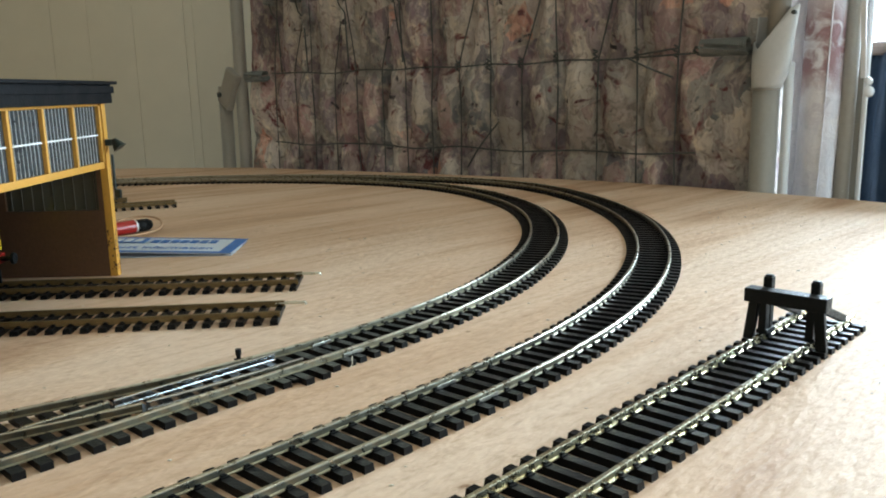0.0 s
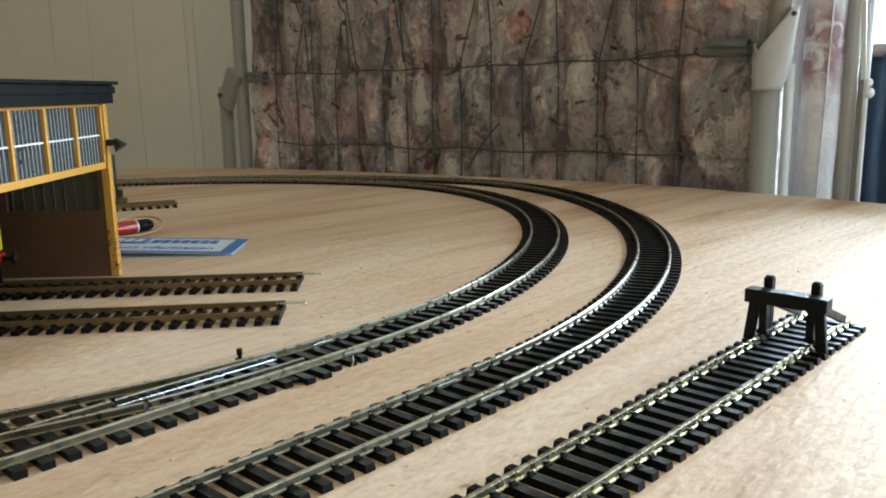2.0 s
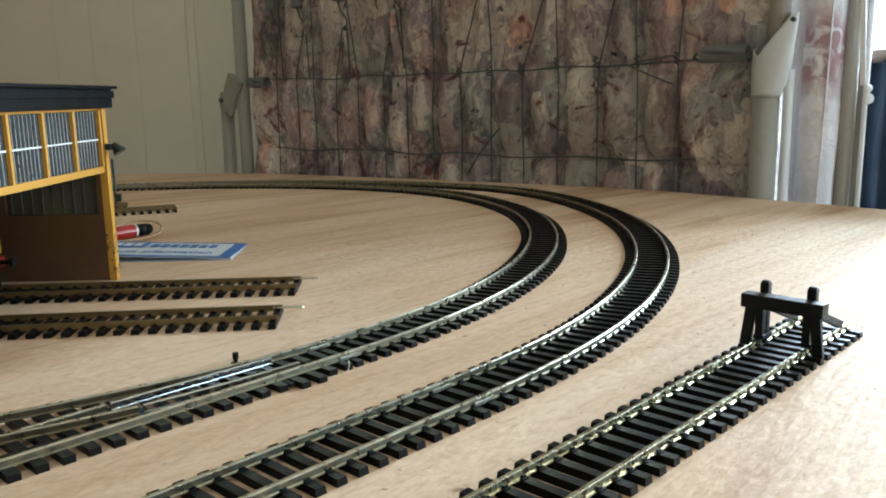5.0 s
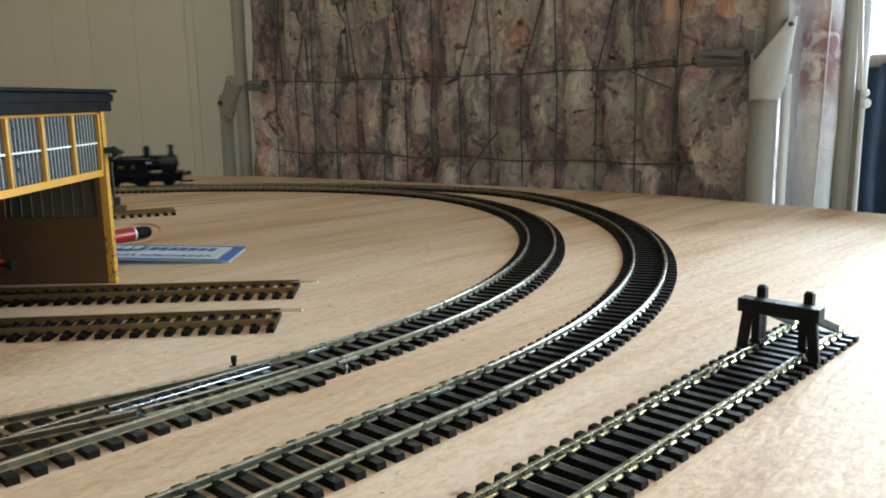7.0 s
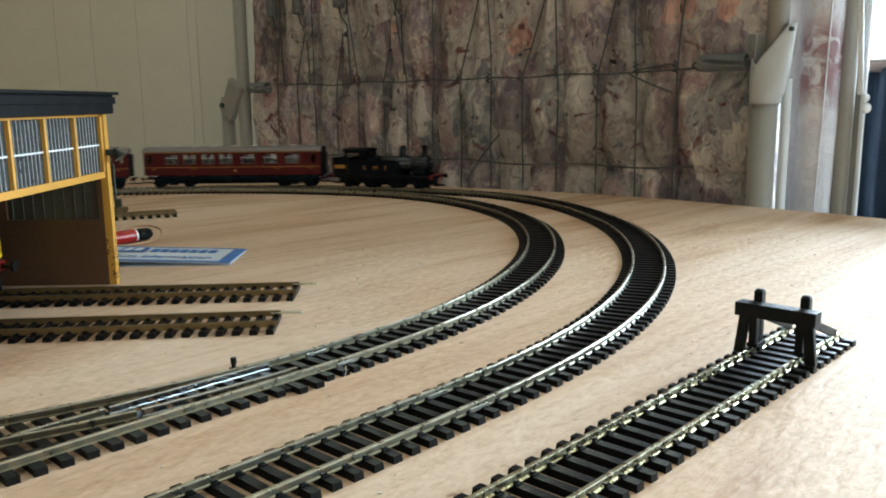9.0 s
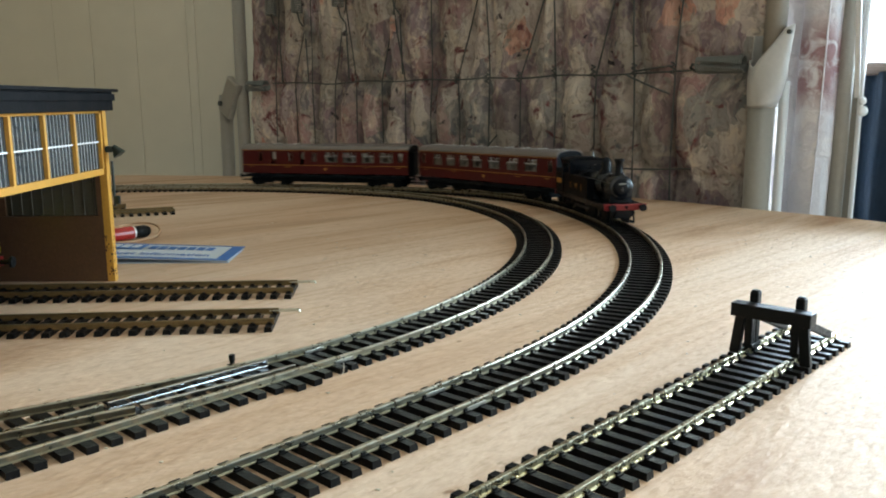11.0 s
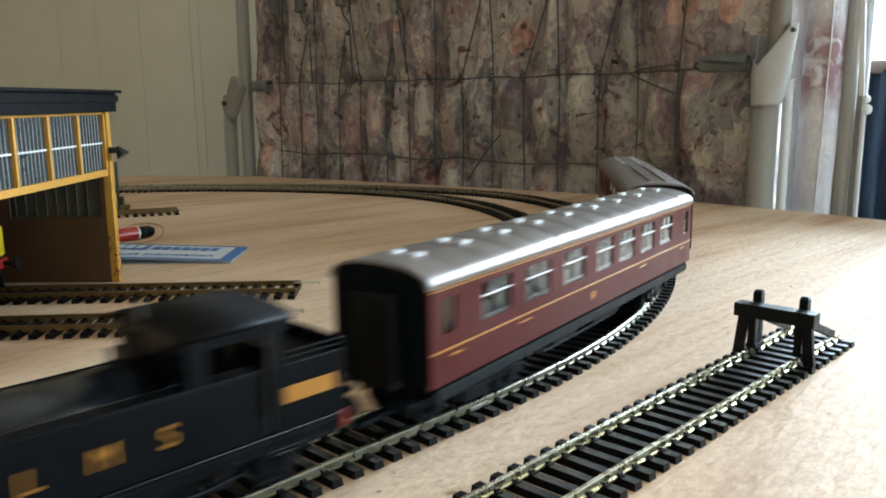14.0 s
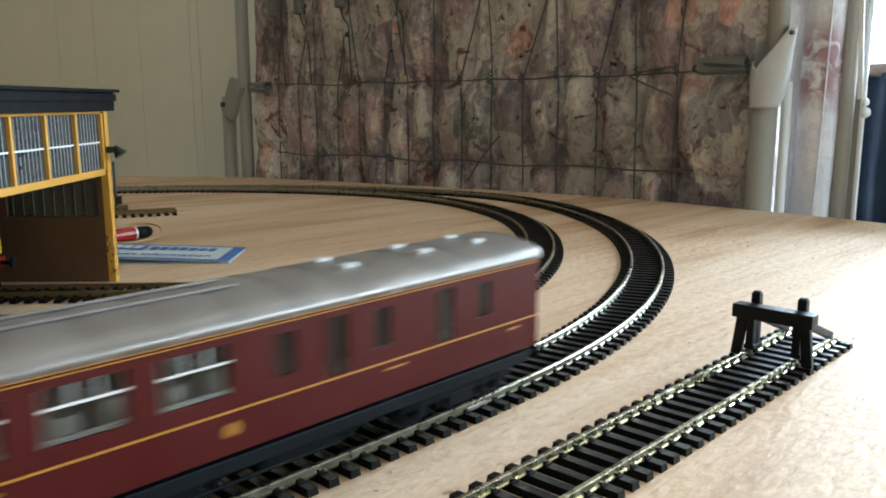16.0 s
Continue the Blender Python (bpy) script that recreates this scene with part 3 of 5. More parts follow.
def turnout():
    """Left-hand points: straight road, road that curves away, two blades and wide sleepers."""
    tr = thing("track_points", "set of railway points with bright switch blades", "track")
    o = INN.at(s_j)
    w = -INN.way(s_j - 0.03)
    left = np.array([w[1], -w[0]])
    R, L, LEAD = 0.42, 0.150, 0.011

    def road(a, off):
        return [tuple(o + w * s + left * off) for s in np.linspace(a, L, 30)]

    def branch(a, b, off):
        out = []
        for s in np.linspace(a, b, 40):
            k = (s + LEAD) / R
            out.append(tuple(o + w * ((R - off) * math.sin(k) - LEAD) + left * (R - (R - off) * math.cos(k))))
        return out

    part("stock_rail", rail_mesh(bmesh.new(), road(0.0, -0.0086)), RAIL, tr)
    part("stock_rail", rail_mesh(bmesh.new(), branch(0.0, L, 0.0086)), RAIL, tr)
    part("closure_rail", rail_mesh(bmesh.new(), road(0.079, 0.0086)), RAIL, tr)
    part("closure_rail", rail_mesh(bmesh.new(), branch(0.072, 0.112, -0.0086)), RAIL, tr)
    part("switch_blade", rail_mesh(bmesh.new(), [tuple(o + w * s + left * (0.0074 + 0.0012 * (s - 0.020) / 0.058)) for s in np.linspace(0.020, 0.0775, 14)]), STEEL, tr, "bright steel switch blade")
    part("switch_blade", rail_mesh(bmesh.new(), [tuple(np.array(p) + left * 0.0034 * (1 - k / 39)) for k, p in enumerate(branch(0.016, 0.0705, -0.0086))]), STEEL, tr, "steel switch blade standing open")
    part("frog", box(bmesh.new(), 0, 0.02, -0.0012, 0.0012, 0.0021, RAIL_TOP - 0.0004, 0.0003, Matrix.Translation((*(o + w * 0.114 + left * 0.0084), 0)) @ Euler((0, 0, math.atan2(w[1], w[0]) + 0.13)).to_matrix().to_4x4()), BUFFER_BLACK, tr, "black plastic crossing block")
    part("check_rail", rail_mesh(bmesh.new(), [tuple(o + w * s + left * -0.0063) for s in np.linspace(0.098, 0.135, 12)], RAIL_TOP - 0.0002), BUFFER_BLACK, tr, "black plastic check rail")
    ang = math.atan2(w[1], w[0])
    s = 0.003
    while s < L:
        grow = s * s / (2 * R)
        box_m = Matrix.Translation((*(o + w * s), 0)) @ Euler((0, 0, ang)).to_matrix().to_4x4()
        part("sleeper", box(bmesh.new(), -0.0017, 0.0017, -0.0148 - grow, 0.0148 + (0.003 if 0.012 < s < 0.024 else 0), 0, 0.0021, 0, box_m), SLEEPER, tr)
        s += PITCH
    # tie bar and its pin
    m = Matrix.Translation((*(o + w * 0.0265), 0)) @ Euler((0, 0, ang)).to_matrix().to_4x4()
    bm = bmesh.new()
    box(bm, -0.0012, 0.0012, -0.021, 0.014, 0.0005, 0.0017, 0.0003, m)
    part("tie_bar", bm, BUFFER_BLACK, tr, "black plastic tie bar")
    p = m @ Vector((0, -0.0195, 0))
    part("tie_bar_pin", rod(rod(bmesh.new(), p, p + Vector((0, 0, 0.0042)), 0.0008), p + Vector((0, 0, 0.0030)), p + Vector((0, 0, 0.0052)), 0.0011), BUFFER_BLACK, tr)


turnout()


def straight(a, b):
    return Line([np.array(a) + (np.array(b) - np.array(a)) * k for k in np.linspace(0, 1, 60)])


SU, SN = np.array([0.6897, 0.7241]), np.array([-0.7241, 0.6897])
SID = straight(SN * 0.1042 + SU * 0.02, SN * 0.1042 + SU * 0.3325)
lay(SID, 0, SID.d[-1] - 0.001, "straight siding track that ends at a buffer stop", "sidings", metal=BRIGHT_RAIL)
SHED_A = straight((-0.0715, 0.3958), (-0.46, 0.3765))
SHED_B = straight((-0.0695, 0.3380), (-0.46, 0.3080))
for ln in (SHED_A, SHED_B):
    tr = lay(ln, 0, ln.d[-1] - 0.002, "straight shed siding with tarnished brown rails", "sidings", metal=BRASS_RAIL)
    p, w = ln.at(0), ln.way(0)
    e = np.array([-w[1], w[0]]) * -0.0086
    bm = sweep(bmesh.new(), [(p[0] + e[0] - w[0] * s, p[1] + e[1] - w[1] * s, 0.0034 - (0.0010 if s > 0.009 else 0)) for s in (-0.004, 0.002, 0.006, 0.009, 0.0094)], 0.0007, 6)
    part("loose_joiner", bm, RAIL, tr, "thin metal joiner that sticks out")
STUB = straight((-0.2365, 0.7177), (-0.42, 0.640))
lay(STUB, 0, STUB.d[-1], "short loose length of track lying on the board", metal=BRASS_RAIL)
STUB2 = straight((-0.290, 0.744), (-0.46, 0.690))
lay(STUB2, 0, STUB2.d[-1], "short loose length of track lying on the board", metal=BRASS_RAIL)


def buffer_stop():
    m = Matrix(((SU[0], -SU[1], 0, SN[0] * 0.1042), (SU[1], SU[0], 0, SN[1] * 0.1042), (0, 0, 1, 0), (0, 0, 0, 1)))
    st = thing("buffer_stop", "black plastic buffer stop at the siding's end", "buffer stop", m=m)
    part("beam", box(bmesh.new(), 0.2820, 0.2880, -0.0143, 0.0143, 0.0163, 0.0213, 0.0004), BUFFER_BLACK, st)
    for v in (-0.0083, 0.0083):
        part("post", box(box(bmesh.new(), 0.2880, 0.2912, v - 0.0016, v + 0.0016, 0.0022, 0.0250, 0.0004), 0.2845, 0.2881, v - 0.0014, v + 0.0014, 0.0045, 0.0163, 0.0003), BUFFER_BLACK, st)
        bm = bmesh.new()
        box(bm, 0.2884, 0.2908, v - 0.0013, v + 0.0013, 0.0245, 0.0256, 0.0004)
        part("post_cap", bm, BUFFER_BLACK, st)
        mm = Matrix.Translation((0.306, v, 0.0105)) @ Euler((0, math.atan2(0.0125, 0.034), 0)).to_matrix().to_4x4()
        part("stay", box(bmesh.new(), -0.0165, 0.0160, -0.0011, 0.0011, -0.0015, 0.0015, 0.0004, mm), BUFFER_BLACK, st)
        part("foot", box(bmesh.new(), 0.2845, 0.2925, v - 0.0020, v + 0.0020, RAIL_TOP, RAIL_TOP + 0.0016, 0.0003), BUFFER_BLACK, st)
        mm = Matrix.Translation((0.2848, v * 1.45, 0.0100)) @ Euler((v * 14, 0, 0)).to_matrix().to_4x4()
        part("front_leg", box(bmesh.new(), -0.0012, 0.0012, -0.0018, 0.0018, -0.0080, 0.0070, 0.0003, mm), BUFFER_BLACK, st)


buffer_stop()


# ---- the engine shed ----
def engine_shed():
    sh = thing("engine_shed", "yellow and brown plastic engine shed with black roof", "model building", m=pose(0, 0, 0))
    X = -0.1762
    # back wall: brown below, window strip, brown above
    wall = part("back_wall", box(box(box(box(bmesh.new(), -0.42, X - 0.001, 0.4235, 0.4275, 0, 0.0355, 0.0003), -0.42, X - 0.001, 0.4235, 0.4275, 0.0575, 0.0905, 0.0003), X - 0.0035, X - 0.001, 0.4235, 0.4275, 0.0355, 0.0575), -0.246, -0.2285, 0.4235, 0.4275, 0.0355, 0.0575), BROWN, sh, "dark brown back wall with a dirty window strip")
    part("window_pane", box(bmesh.new(), -0.2285, X - 0.0035, 0.4250, 0.4257, 0.0355, 0.0575), SMOKY, wall, "scratched smoky window strip")
    for k in range(9):
        x = -0.2255 + k * 0.0055
        part("glazing_bar", box(bmesh.new(), x - 0.00006, x + 0.00006, 0.4243, 0.4249, 0.0357, 0.0573), TUBE_DULL, wall)
    part("end_wall", box(bmesh.new(), -0.424, -0.42, 0.262, 0.4275, 0, 0.0905, 0.0003), BROWN, sh)
    part("front_wall", box(bmesh.new(), -0.42, X - 0.001, 0.2620, 0.2660, 0, 0.0905, 0.0003), BROWN, sh)
    for y in (0.4250, 0.2640):
        part("corner_post", box(bmesh.new(), X - 0.0010, X + 0.0030, y - 0.0016, y + 0.0028, 0, 0.0905, 0.0003), YELLOW, sh, "ochre yellow corner post")
    bm, rng = bmesh.new(), random.Random(5)
    for _ in range(16):
        zz, yy, r = 0.004 + 0.022 * rng.random() ** 1.5, rng.uniform(0.4238, 0.4274), rng.uniform(0.0002, 0.0005)
        box(bm, X + 0.0030, X + 0.0031, yy - r, yy + r, zz - r * 1.6, zz + r * 1.6)
        xx = rng.uniform(X - 0.0006, X + 0.0026)
        box(bm, xx - r, xx + r, 0.42332, 0.4234, zz - r * 1.5, zz + r * 1.5)
    part("paint_chips", bm, BROWN, sh, "brown chips in the yellow corner post")
    # glazed band over the doorway
    band = part("window_band", box(box(bmesh.new(), X - 0.001, X + 0.0022, 0.267, 0.4222, 0.0575, 0.0608, 0.0003), X - 0.001, X + 0.0016, 0.267, 0.4222, 0.0892, 0.0905, 0.0002), YELLOW, sh, "ochre window band over the open doorway")
    ys = [0.4222 - 0.0300 * k for k in range(6)]
    for k, y in enumerate(ys):
        part("mullion", box(bmesh.new(), X - 0.001, X + 0.0024, y - 0.0013, y + 0.0007, 0.0608, 0.0892, 0.0002), YELLOW, band)
        if k == 5:
            continue
        y0 = ys[k + 1]
        part("window_pane", box(bmesh.new(), X + 0.0002, X + 0.0006, y0 + 0.0012, y - 0.0015, 0.0608, 0.0892), DIRTY, band, "grey pane with white glazing bars")
        if k in (2, 3):
            bm, rng = bmesh.new(), random.Random(11 + k)
            for _ in range(26):
                yy, zz, r = rng.uniform(y0 + 0.004, y - 0.003), rng.uniform(0.0625, 0.088), rng.uniform(0.0002, 0.0006)
                box(bm, X + 0.0006, X + 0.0009, yy - r, yy + r, zz - r * 1.3, zz + r * 1.3)
            part("paint_flecks", bm, BUFFER_BLACK, band, "flecks of black paint on the pane")
        part("transom", box(bmesh.new(), X + 0.0006, X + 0.0011, y0 + 0.0012, y - 0.0015, 0.0742, 0.0750), WHITE, band, "white glazing bar")
        for j in range(1, 8):
            yy = y0 + 0.0012 + (0.0273) * j / 8
            part("glazing_bar", box(bmesh.new(), X + 0.0006, X + 0.0009, yy - 0.00007, yy + 0.00007, 0.0610, 0.0890), WHITE, band)
    # roof with fascia boards and a thin overhanging lip
    roof = part("roof", box(bmesh.new(), -0.43, X + 0.0085, 0.252, 0.4330, 0.1000, 0.1016, 0.0003), ROOF_BLACK, sh, "flat slate-black roof")
    part("fascia", box(bmesh.new(), X - 0.002, X + 0.0062, 0.256, 0.4300, 0.0905, 0.1000, 0.0003), ROOF_BLACK, roof)
    part("fascia_board", box(bmesh.new(), X + 0.0062, X + 0.0072, 0.255, 0.4310, 0.0955, 0.0990, 0.0002), ROOF_BLACK, roof)
    part("fascia", box(bmesh.new(), -0.425, X - 0.002, 0.4260, 0.4300, 0.0905, 0.1000, 0.0003), ROOF_BLACK, roof)
    # lamp on the corner post, rain pipe behind
    lamp = part("flood_lamp", box(bmesh.new(), X + 0.0030, X + 0.0068, 0.4225, 0.4265, 0.0690, 0.0722, 0.0006), DARK_GREEN, sh, "dark green flood lamp")
    bm = bmesh.new()
    bmesh.ops.create_cone(bm, cap_ends=True, segments=14, radius1=0.0036, radius2=0.0012, depth=0.0055, matrix=Matrix.Translation((X + 0.0085, 0.4245, 0.0700)) @ Euler((0, radians(-35), 0)).to_matrix().to_4x4())
    part("lamp_shade", bm, DARK_GREEN, lamp)
    pipe = part("rain_pipe", rod(bmesh.new(), (X + 0.0034, 0.4300, 0.0400), (X + 0.0034, 0.4300, 0.0640), 0.0007), DARK_GREEN, sh, "dark green rain pipe")
    part("pipe_hopper", box(bmesh.new(), X + 0.0030, X + 0.0062, 0.4290, 0.4315, 0.0410, 0.0455, 0.0006), DARK_GREEN, pipe)


engine_shed()


def diesel():
    """Small green diesel with a yellow warning end, inside the shed."""
    m = pose(-0.2680, 0.3858, RAIL_TOP, 0, 0, 2.84)
    lo = thing("diesel_locomotive", "green model diesel with yellow end inside the shed", "model locomotive", m=m)
    part("body", extrude_outline(bmesh.new(), [(-0.0165, 0.013), (0.0165, 0.013), (0.0165, 0.034), (0.013, 0.043), (0, 0.046), (-0.013, 0.043), (-0.0165, 0.034)], -0.045, 0.045), DARK_GREEN, lo)
    end = part("nose_panel", box(bmesh.new(), 0.045, 0.0468, -0.0150, 0.0150, 0.0150, 0.0300, 0.0006), BRIGHT_YELLOW, lo, "warning-yellow nose panel")
    part("marker_light", box(bmesh.new(), 0.0468, 0.0474, -0.010, -0.007, 0.024, 0.027, 0.0003), BUFFER_BLACK, end)
    beam = part("buffer_beam", box(bmesh.new(), 0.045, 0.0475, -0.0160, 0.0160, 0.0085, 0.0135, 0.0003), RED, lo, "red buffer beam")
    for y in (-0.0115, 0.0115):
        part("buffer", lathe(bmesh.new(), [(0.0012, 0), (0.0012, 0.005), (0.0030, 0.0055), (0.0028, 0.0068)], (0.0475, y, 0.0110), "X", 14), BUFFER_BLACK, beam)
    part("coupling_hook", box(bmesh.new(), 0.0475, 0.0520, -0.0006, 0.0006, 0.0010, 0.0080, 0.0003), BUFFER_BLACK, lo)
    part("underframe", box(bmesh.new(), -0.043, 0.043, -0.0120, 0.0120, 0.004, 0.0128, 0.0004), BUFFER_BLACK, lo)
    for x in (-0.028, 0.0, 0.028):
        for y in (-0.0082, 0.0082):
            part("wheel", lathe(bmesh.new(), [(0.0075, y - 0.0010), (0.0075, y + 0.0008)], (x, 0, 0.0075), "Y", 18), BUFFER_BLACK, lo)


diesel()


# ---- loose things on the board ----
def leaflet():
    m = pose(-0.1256, 0.4735, 0, 0, 0, 0) @ Matrix.Translation((0, 0, float(sag(0.50))))
    lf = thing("leaflet", "folded white leaflet with blue border and print", "leaflet", m=m)
    bm = bmesh.new()
    for i, (z0, z1) in enumerate(((0.0, 0.0004), (0.0010, 0.0015))):
        pts = [(-0.125, 0.0), (0.0, 0.0), (-0.0015, 0.0465), (-0.125, 0.0520)]
        lift = [0.0042 * i, 0.0, 0.0, 0.0030 * i]
        lo_ = [bm.verts.new((x, y, z0 + q)) for (x, y), q in zip(pts, lift)]
        hi_ = [bm.verts.new((x, y, z1 + q)) for (x, y), q in zip(pts, lift)]
        bm.faces.new(hi_), bm.faces.new(lo_[::-1])
        for k in range(4):
            bm.faces.new((lo_[k], lo_[(k + 1) % 4], hi_[(k + 1) % 4], hi_[k]))
    sheet = part("sheet", bm, PAPER, lf)
    tilt = Matrix.Translation((0, 0, 0.0017)) @ Euler((0, 0.0336, 0)).to_matrix().to_4x4()

    def ink(name, x0, x1, y0, y1, mat=BLUE_INK, up=0.0):
        part(name, box(bmesh.new(), x0, x1, y0, y1, up, up + 0.0002, 0, tilt), mat, sheet)

    ink("border", -0.0080, -0.0005, 0.0004, 0.0462)
    ink("border", -0.124, -0.0082, 0.0004, 0.0038)
    ink("border", -0.124, -0.0082, 0.0452, 0.0464)
    ink("front_edge", -0.124, -0.001, -0.0003, 0.0003)
    ink("mark_block", -0.092, -0.062, 0.0285, 0.0430)
    for k in range(4):
        ink("mark_shape", -0.089 + k * 0.0065, -0.0845 + k * 0.0065, 0.0310, 0.0405, PAPER, 0.0003)
    for k in range(7):
        ink("print_bar", -0.0585 + k * 0.0061, -0.0540 + k * 0.0061, 0.0300, 0.0390)
    lettering("Product information", 0.0092, BLUE_INK, sheet, tilt @ Matrix.Translation((-0.0520, 0.0105, 0.0003)), "print", "blue words Product information")


leaflet()


def marker():
    a, b = Vector((-0.2080, 0.5740, 0.0048)), Vector((-0.2620, 0.5060, 0.0048))
    z = Vector((0, 0, float(sag(0.54))))
    pen = thing("marker_pen", "red marker pen with black cap and white ring", "pen")
    d = (b - a).normalized()
    a, b = a + z, b + z
    part("cap", rod(rod(bmesh.new(), a, a + d * 0.003, 0.0028, 0.0043, 16), a + d * 0.003, a + d * 0.012, 0.0043, 0.0043, 16), BUFFER_BLACK, pen, "black cap", True)
    part("ring", rod(bmesh.new(), a + d * 0.012, a + d * 0.0135, 0.0045, 0.0045, 16), WHITE, pen, "white ring")
    part("barrel", rod(bmesh.new(), a + d * 0.0135, b, 0.0047, 0.0043, 16), RED, pen, "red barrel")


marker()


def rubber_band():
    zz = float(sag(0.55))
    pts = [(-0.2230 + 0.021 * math.cos(k), 0.572 + 0.030 * math.sin(k), zz + 0.0012 + 0.0050 * max(0, math.sin(k))) for k in np.linspace(-1.9, 2.6, 40)]
    ob = part("rubber_band", sweep(bmesh.new(), pts, 0.0008), RUBBER_BAND)
    tagged(ob, "tan rubber band lying beside the marker pen", "rubber band")


rubber_band()


def fibre():
    pts = [(-0.0335 + 0.0012 * math.sin(2.2 * k), 0.2735 - 0.004 * k, 0.0004 + 0.0048 * math.sin(2.6 * k) ** 2 * (1.2 - k)) for k in np.linspace(0, 1.15, 14)]
    tagged(part("loose_fibre", sweep(bmesh.new(), pts, 0.00012, 5), FIBRE), "pale loose fibre caught on the track", "fibre")


fibre()


def crumbs():
    """Specks of sawdust and glue scattered on the board."""
    bm = bmesh.new()
    rng = random.Random(4)
    for _ in range(420):
        x, y = rng.uniform(-0.25, 0.36), rng.uniform(0.14, 0.75)
        r = rng.uniform(0.00018, 0.0005)
        bmesh.ops.create_icosphere(bm, subdivisions=1, radius=r, matrix=Matrix.Translation((x, y, float(sag(y)) + r * 0.3)) @ Matrix.Diagonal((rng.uniform(0.8, 2.2), 1, 0.6, 1)))
    tagged(part("sawdust", bm, FIBRE), "pale specks of sawdust on the board", "sawdust", "", "stuff")


crumbs()


# ---- the folded bed behind the board ----
WIRE_LOW = [-0.008, 0.043, 0.084, 0.134, 0.181, 0.232, 0.276, 0.323, 0.369, 0.417, 0.464, 0.512, 0.562, 0.610, 0.653]
WIRE_HIGH = [0.003, 0.065, 0.084, 0.152, 0.169, 0.250, 0.263, 0.324, 0.390, 0.412, 0.488, 0.509, 0.581, 0.605, 0.658]


def wires_at(z):
    """Where the upright wires stand along the bed at a height: straight below the second cross wire, slanting above it."""
    k = min(1.6, max(0.0, (z - 0.120) / 0.066))
    return np.array(WIRE_LOW) * (1 - k) + np.array(WIRE_HIGH) * k


def bed():
    bd = thing("folding_bed", "folded guest bed with floral mattress and wire mesh", "bed")
    # mattress squeezed through the mesh: pads between the wires
    bm = bmesh.new()
    es, zs = np.linspace(-0.084, 0.738, 260), np.linspace(-0.30, 0.42, 190)
    wz = np.array([-0.27, -0.17, -0.075, 0.022, 0.120, 0.42])
    grid = []
    rows_of_wires = [np.r_[-0.087, wires_at(z), 0.76] for z in zs]
    for e in es:
        col = []
        for z, we in zip(zs, rows_of_wires):
            i = min(max(np.searchsorted(we, e), 1), len(we) - 1)
            u = (e - we[i - 1]) / max(1e-6, we[i] - we[i - 1])
            pad = abs(math.sin(math.pi * min(1, max(0, u)))) ** 0.62
            if e > 0.655:
                pad = 0.75 + 0.25 * pad
            k = min(max(np.searchsorted(wz, z), 1), len(wz) - 1)
            v = (z - wz[k - 1]) / (wz[k] - wz[k - 1])
            pad2 = abs(math.sin(math.pi * min(1, max(0, v)))) ** 0.38
            full = 0.8 + 0.35 * noise.noise(Vector((i * 3.7, k * 5.3, 0.5)))
            pinch = max(0.0, 1 - min(v, 1 - v) * 7) * math.sin(u * 26 + i) * 0.0018
            f = noise.noise(Vector((e * 22, z * 16, 1.7))) * 0.006 + noise.noise(Vector((e * 70, z * 45, 5.1))) * 0.0030 + noise.noise(Vector((e * 160, z * 60, 3.1))) * 0.0012
            col.append(bm.verts.new(bed_at(e, 0.078 - 0.030 * full * pad * (0.30 + 0.70 * pad2) - f - pinch, z)))
        grid.append(col)
    for a, b in zip(grid, grid[1:]):
        for k in range(len(zs) - 1):
            bm.faces.new((a[k], b[k], b[k + 1], a[k + 1]))
    back = [[bm.verts.new(bed_at(e, 0.15, z)) for z in (zs[0], zs[-1])] for e in (es[0], es[-1])]
    bm.faces.new((back[0][0], back[0][1], back[1][1], back[1][0]))
    bm.faces.new([c[0] for c in grid] + [back[1][0], back[0][0]])
    bm.faces.new([c[-1] for c in grid][::-1] + [back[0][1], back[1][1]])
    bm.faces.new([back[0][0], back[0][1]] + grid[0][::-1])
    bm.faces.new([back[1][1], back[1][0]] + grid[-1])
    part("mattress", bm, TICKING, bd, "floral brush-stroke mattress ticking", True)
    # mesh of wires
    for q in range(len(WIRE_LOW)):
        pts = [bed_at(wires_at(z)[q] + 0.003 * noise.noise(Vector((q * 2.5, z * 14, 0.3))), 0.0605, z) for z in np.linspace(-0.28, 0.42, 48)]
        part("mesh_wire", sweep(bmesh.new(), pts, 0.0009, 6), WIRE, bd)
    for e in WIRE_LOW[8:]:
        zk = 0.120 + (0.004 if e > 0.5 else 0.0)
        pts = [bed_at(e + 0.0022 * math.cos(5 * math.pi * k), 0.0565 + 0.0022 * math.sin(5 * math.pi * k), zk - 0.006 + 0.012 * k) for k in np.linspace(0, 1, 30)]
        part("wire_knot", sweep(bmesh.new(), pts, 0.0010, 6), WIRE, bd)
    for z in (-0.17, -0.075, 0.022, 0.120):
        pts = [bed_at(e, 0.0585, z + 0.004 * noise.noise(Vector((e * 12, z * 50, 2.3))) + (0.012 * (e - 0.3) if z == 0.022 else 0)) for e in np.linspace(-0.01, 0.675, 60)]
        part("mesh_wire", sweep(bmesh.new(), pts, 0.0010, 6), WIRE, bd)
    for e0, z0, e1, z1 in ((0.383, 0.000, 0.433, 0.055), (0.600, 0.120, 0.650, 0.100), (0.610, 0.122, 0.653, 0.127)):
        part("cross_wire", sweep(bmesh.new(), [bed_at(e0 + (e1 - e0) * k, 0.0565 - 0.004 * math.sin(3.14 * k), z0 + (z1 - z0) * k) for k in np.linspace(0, 1, 10)], 0.0010, 6), WIRE, bd)
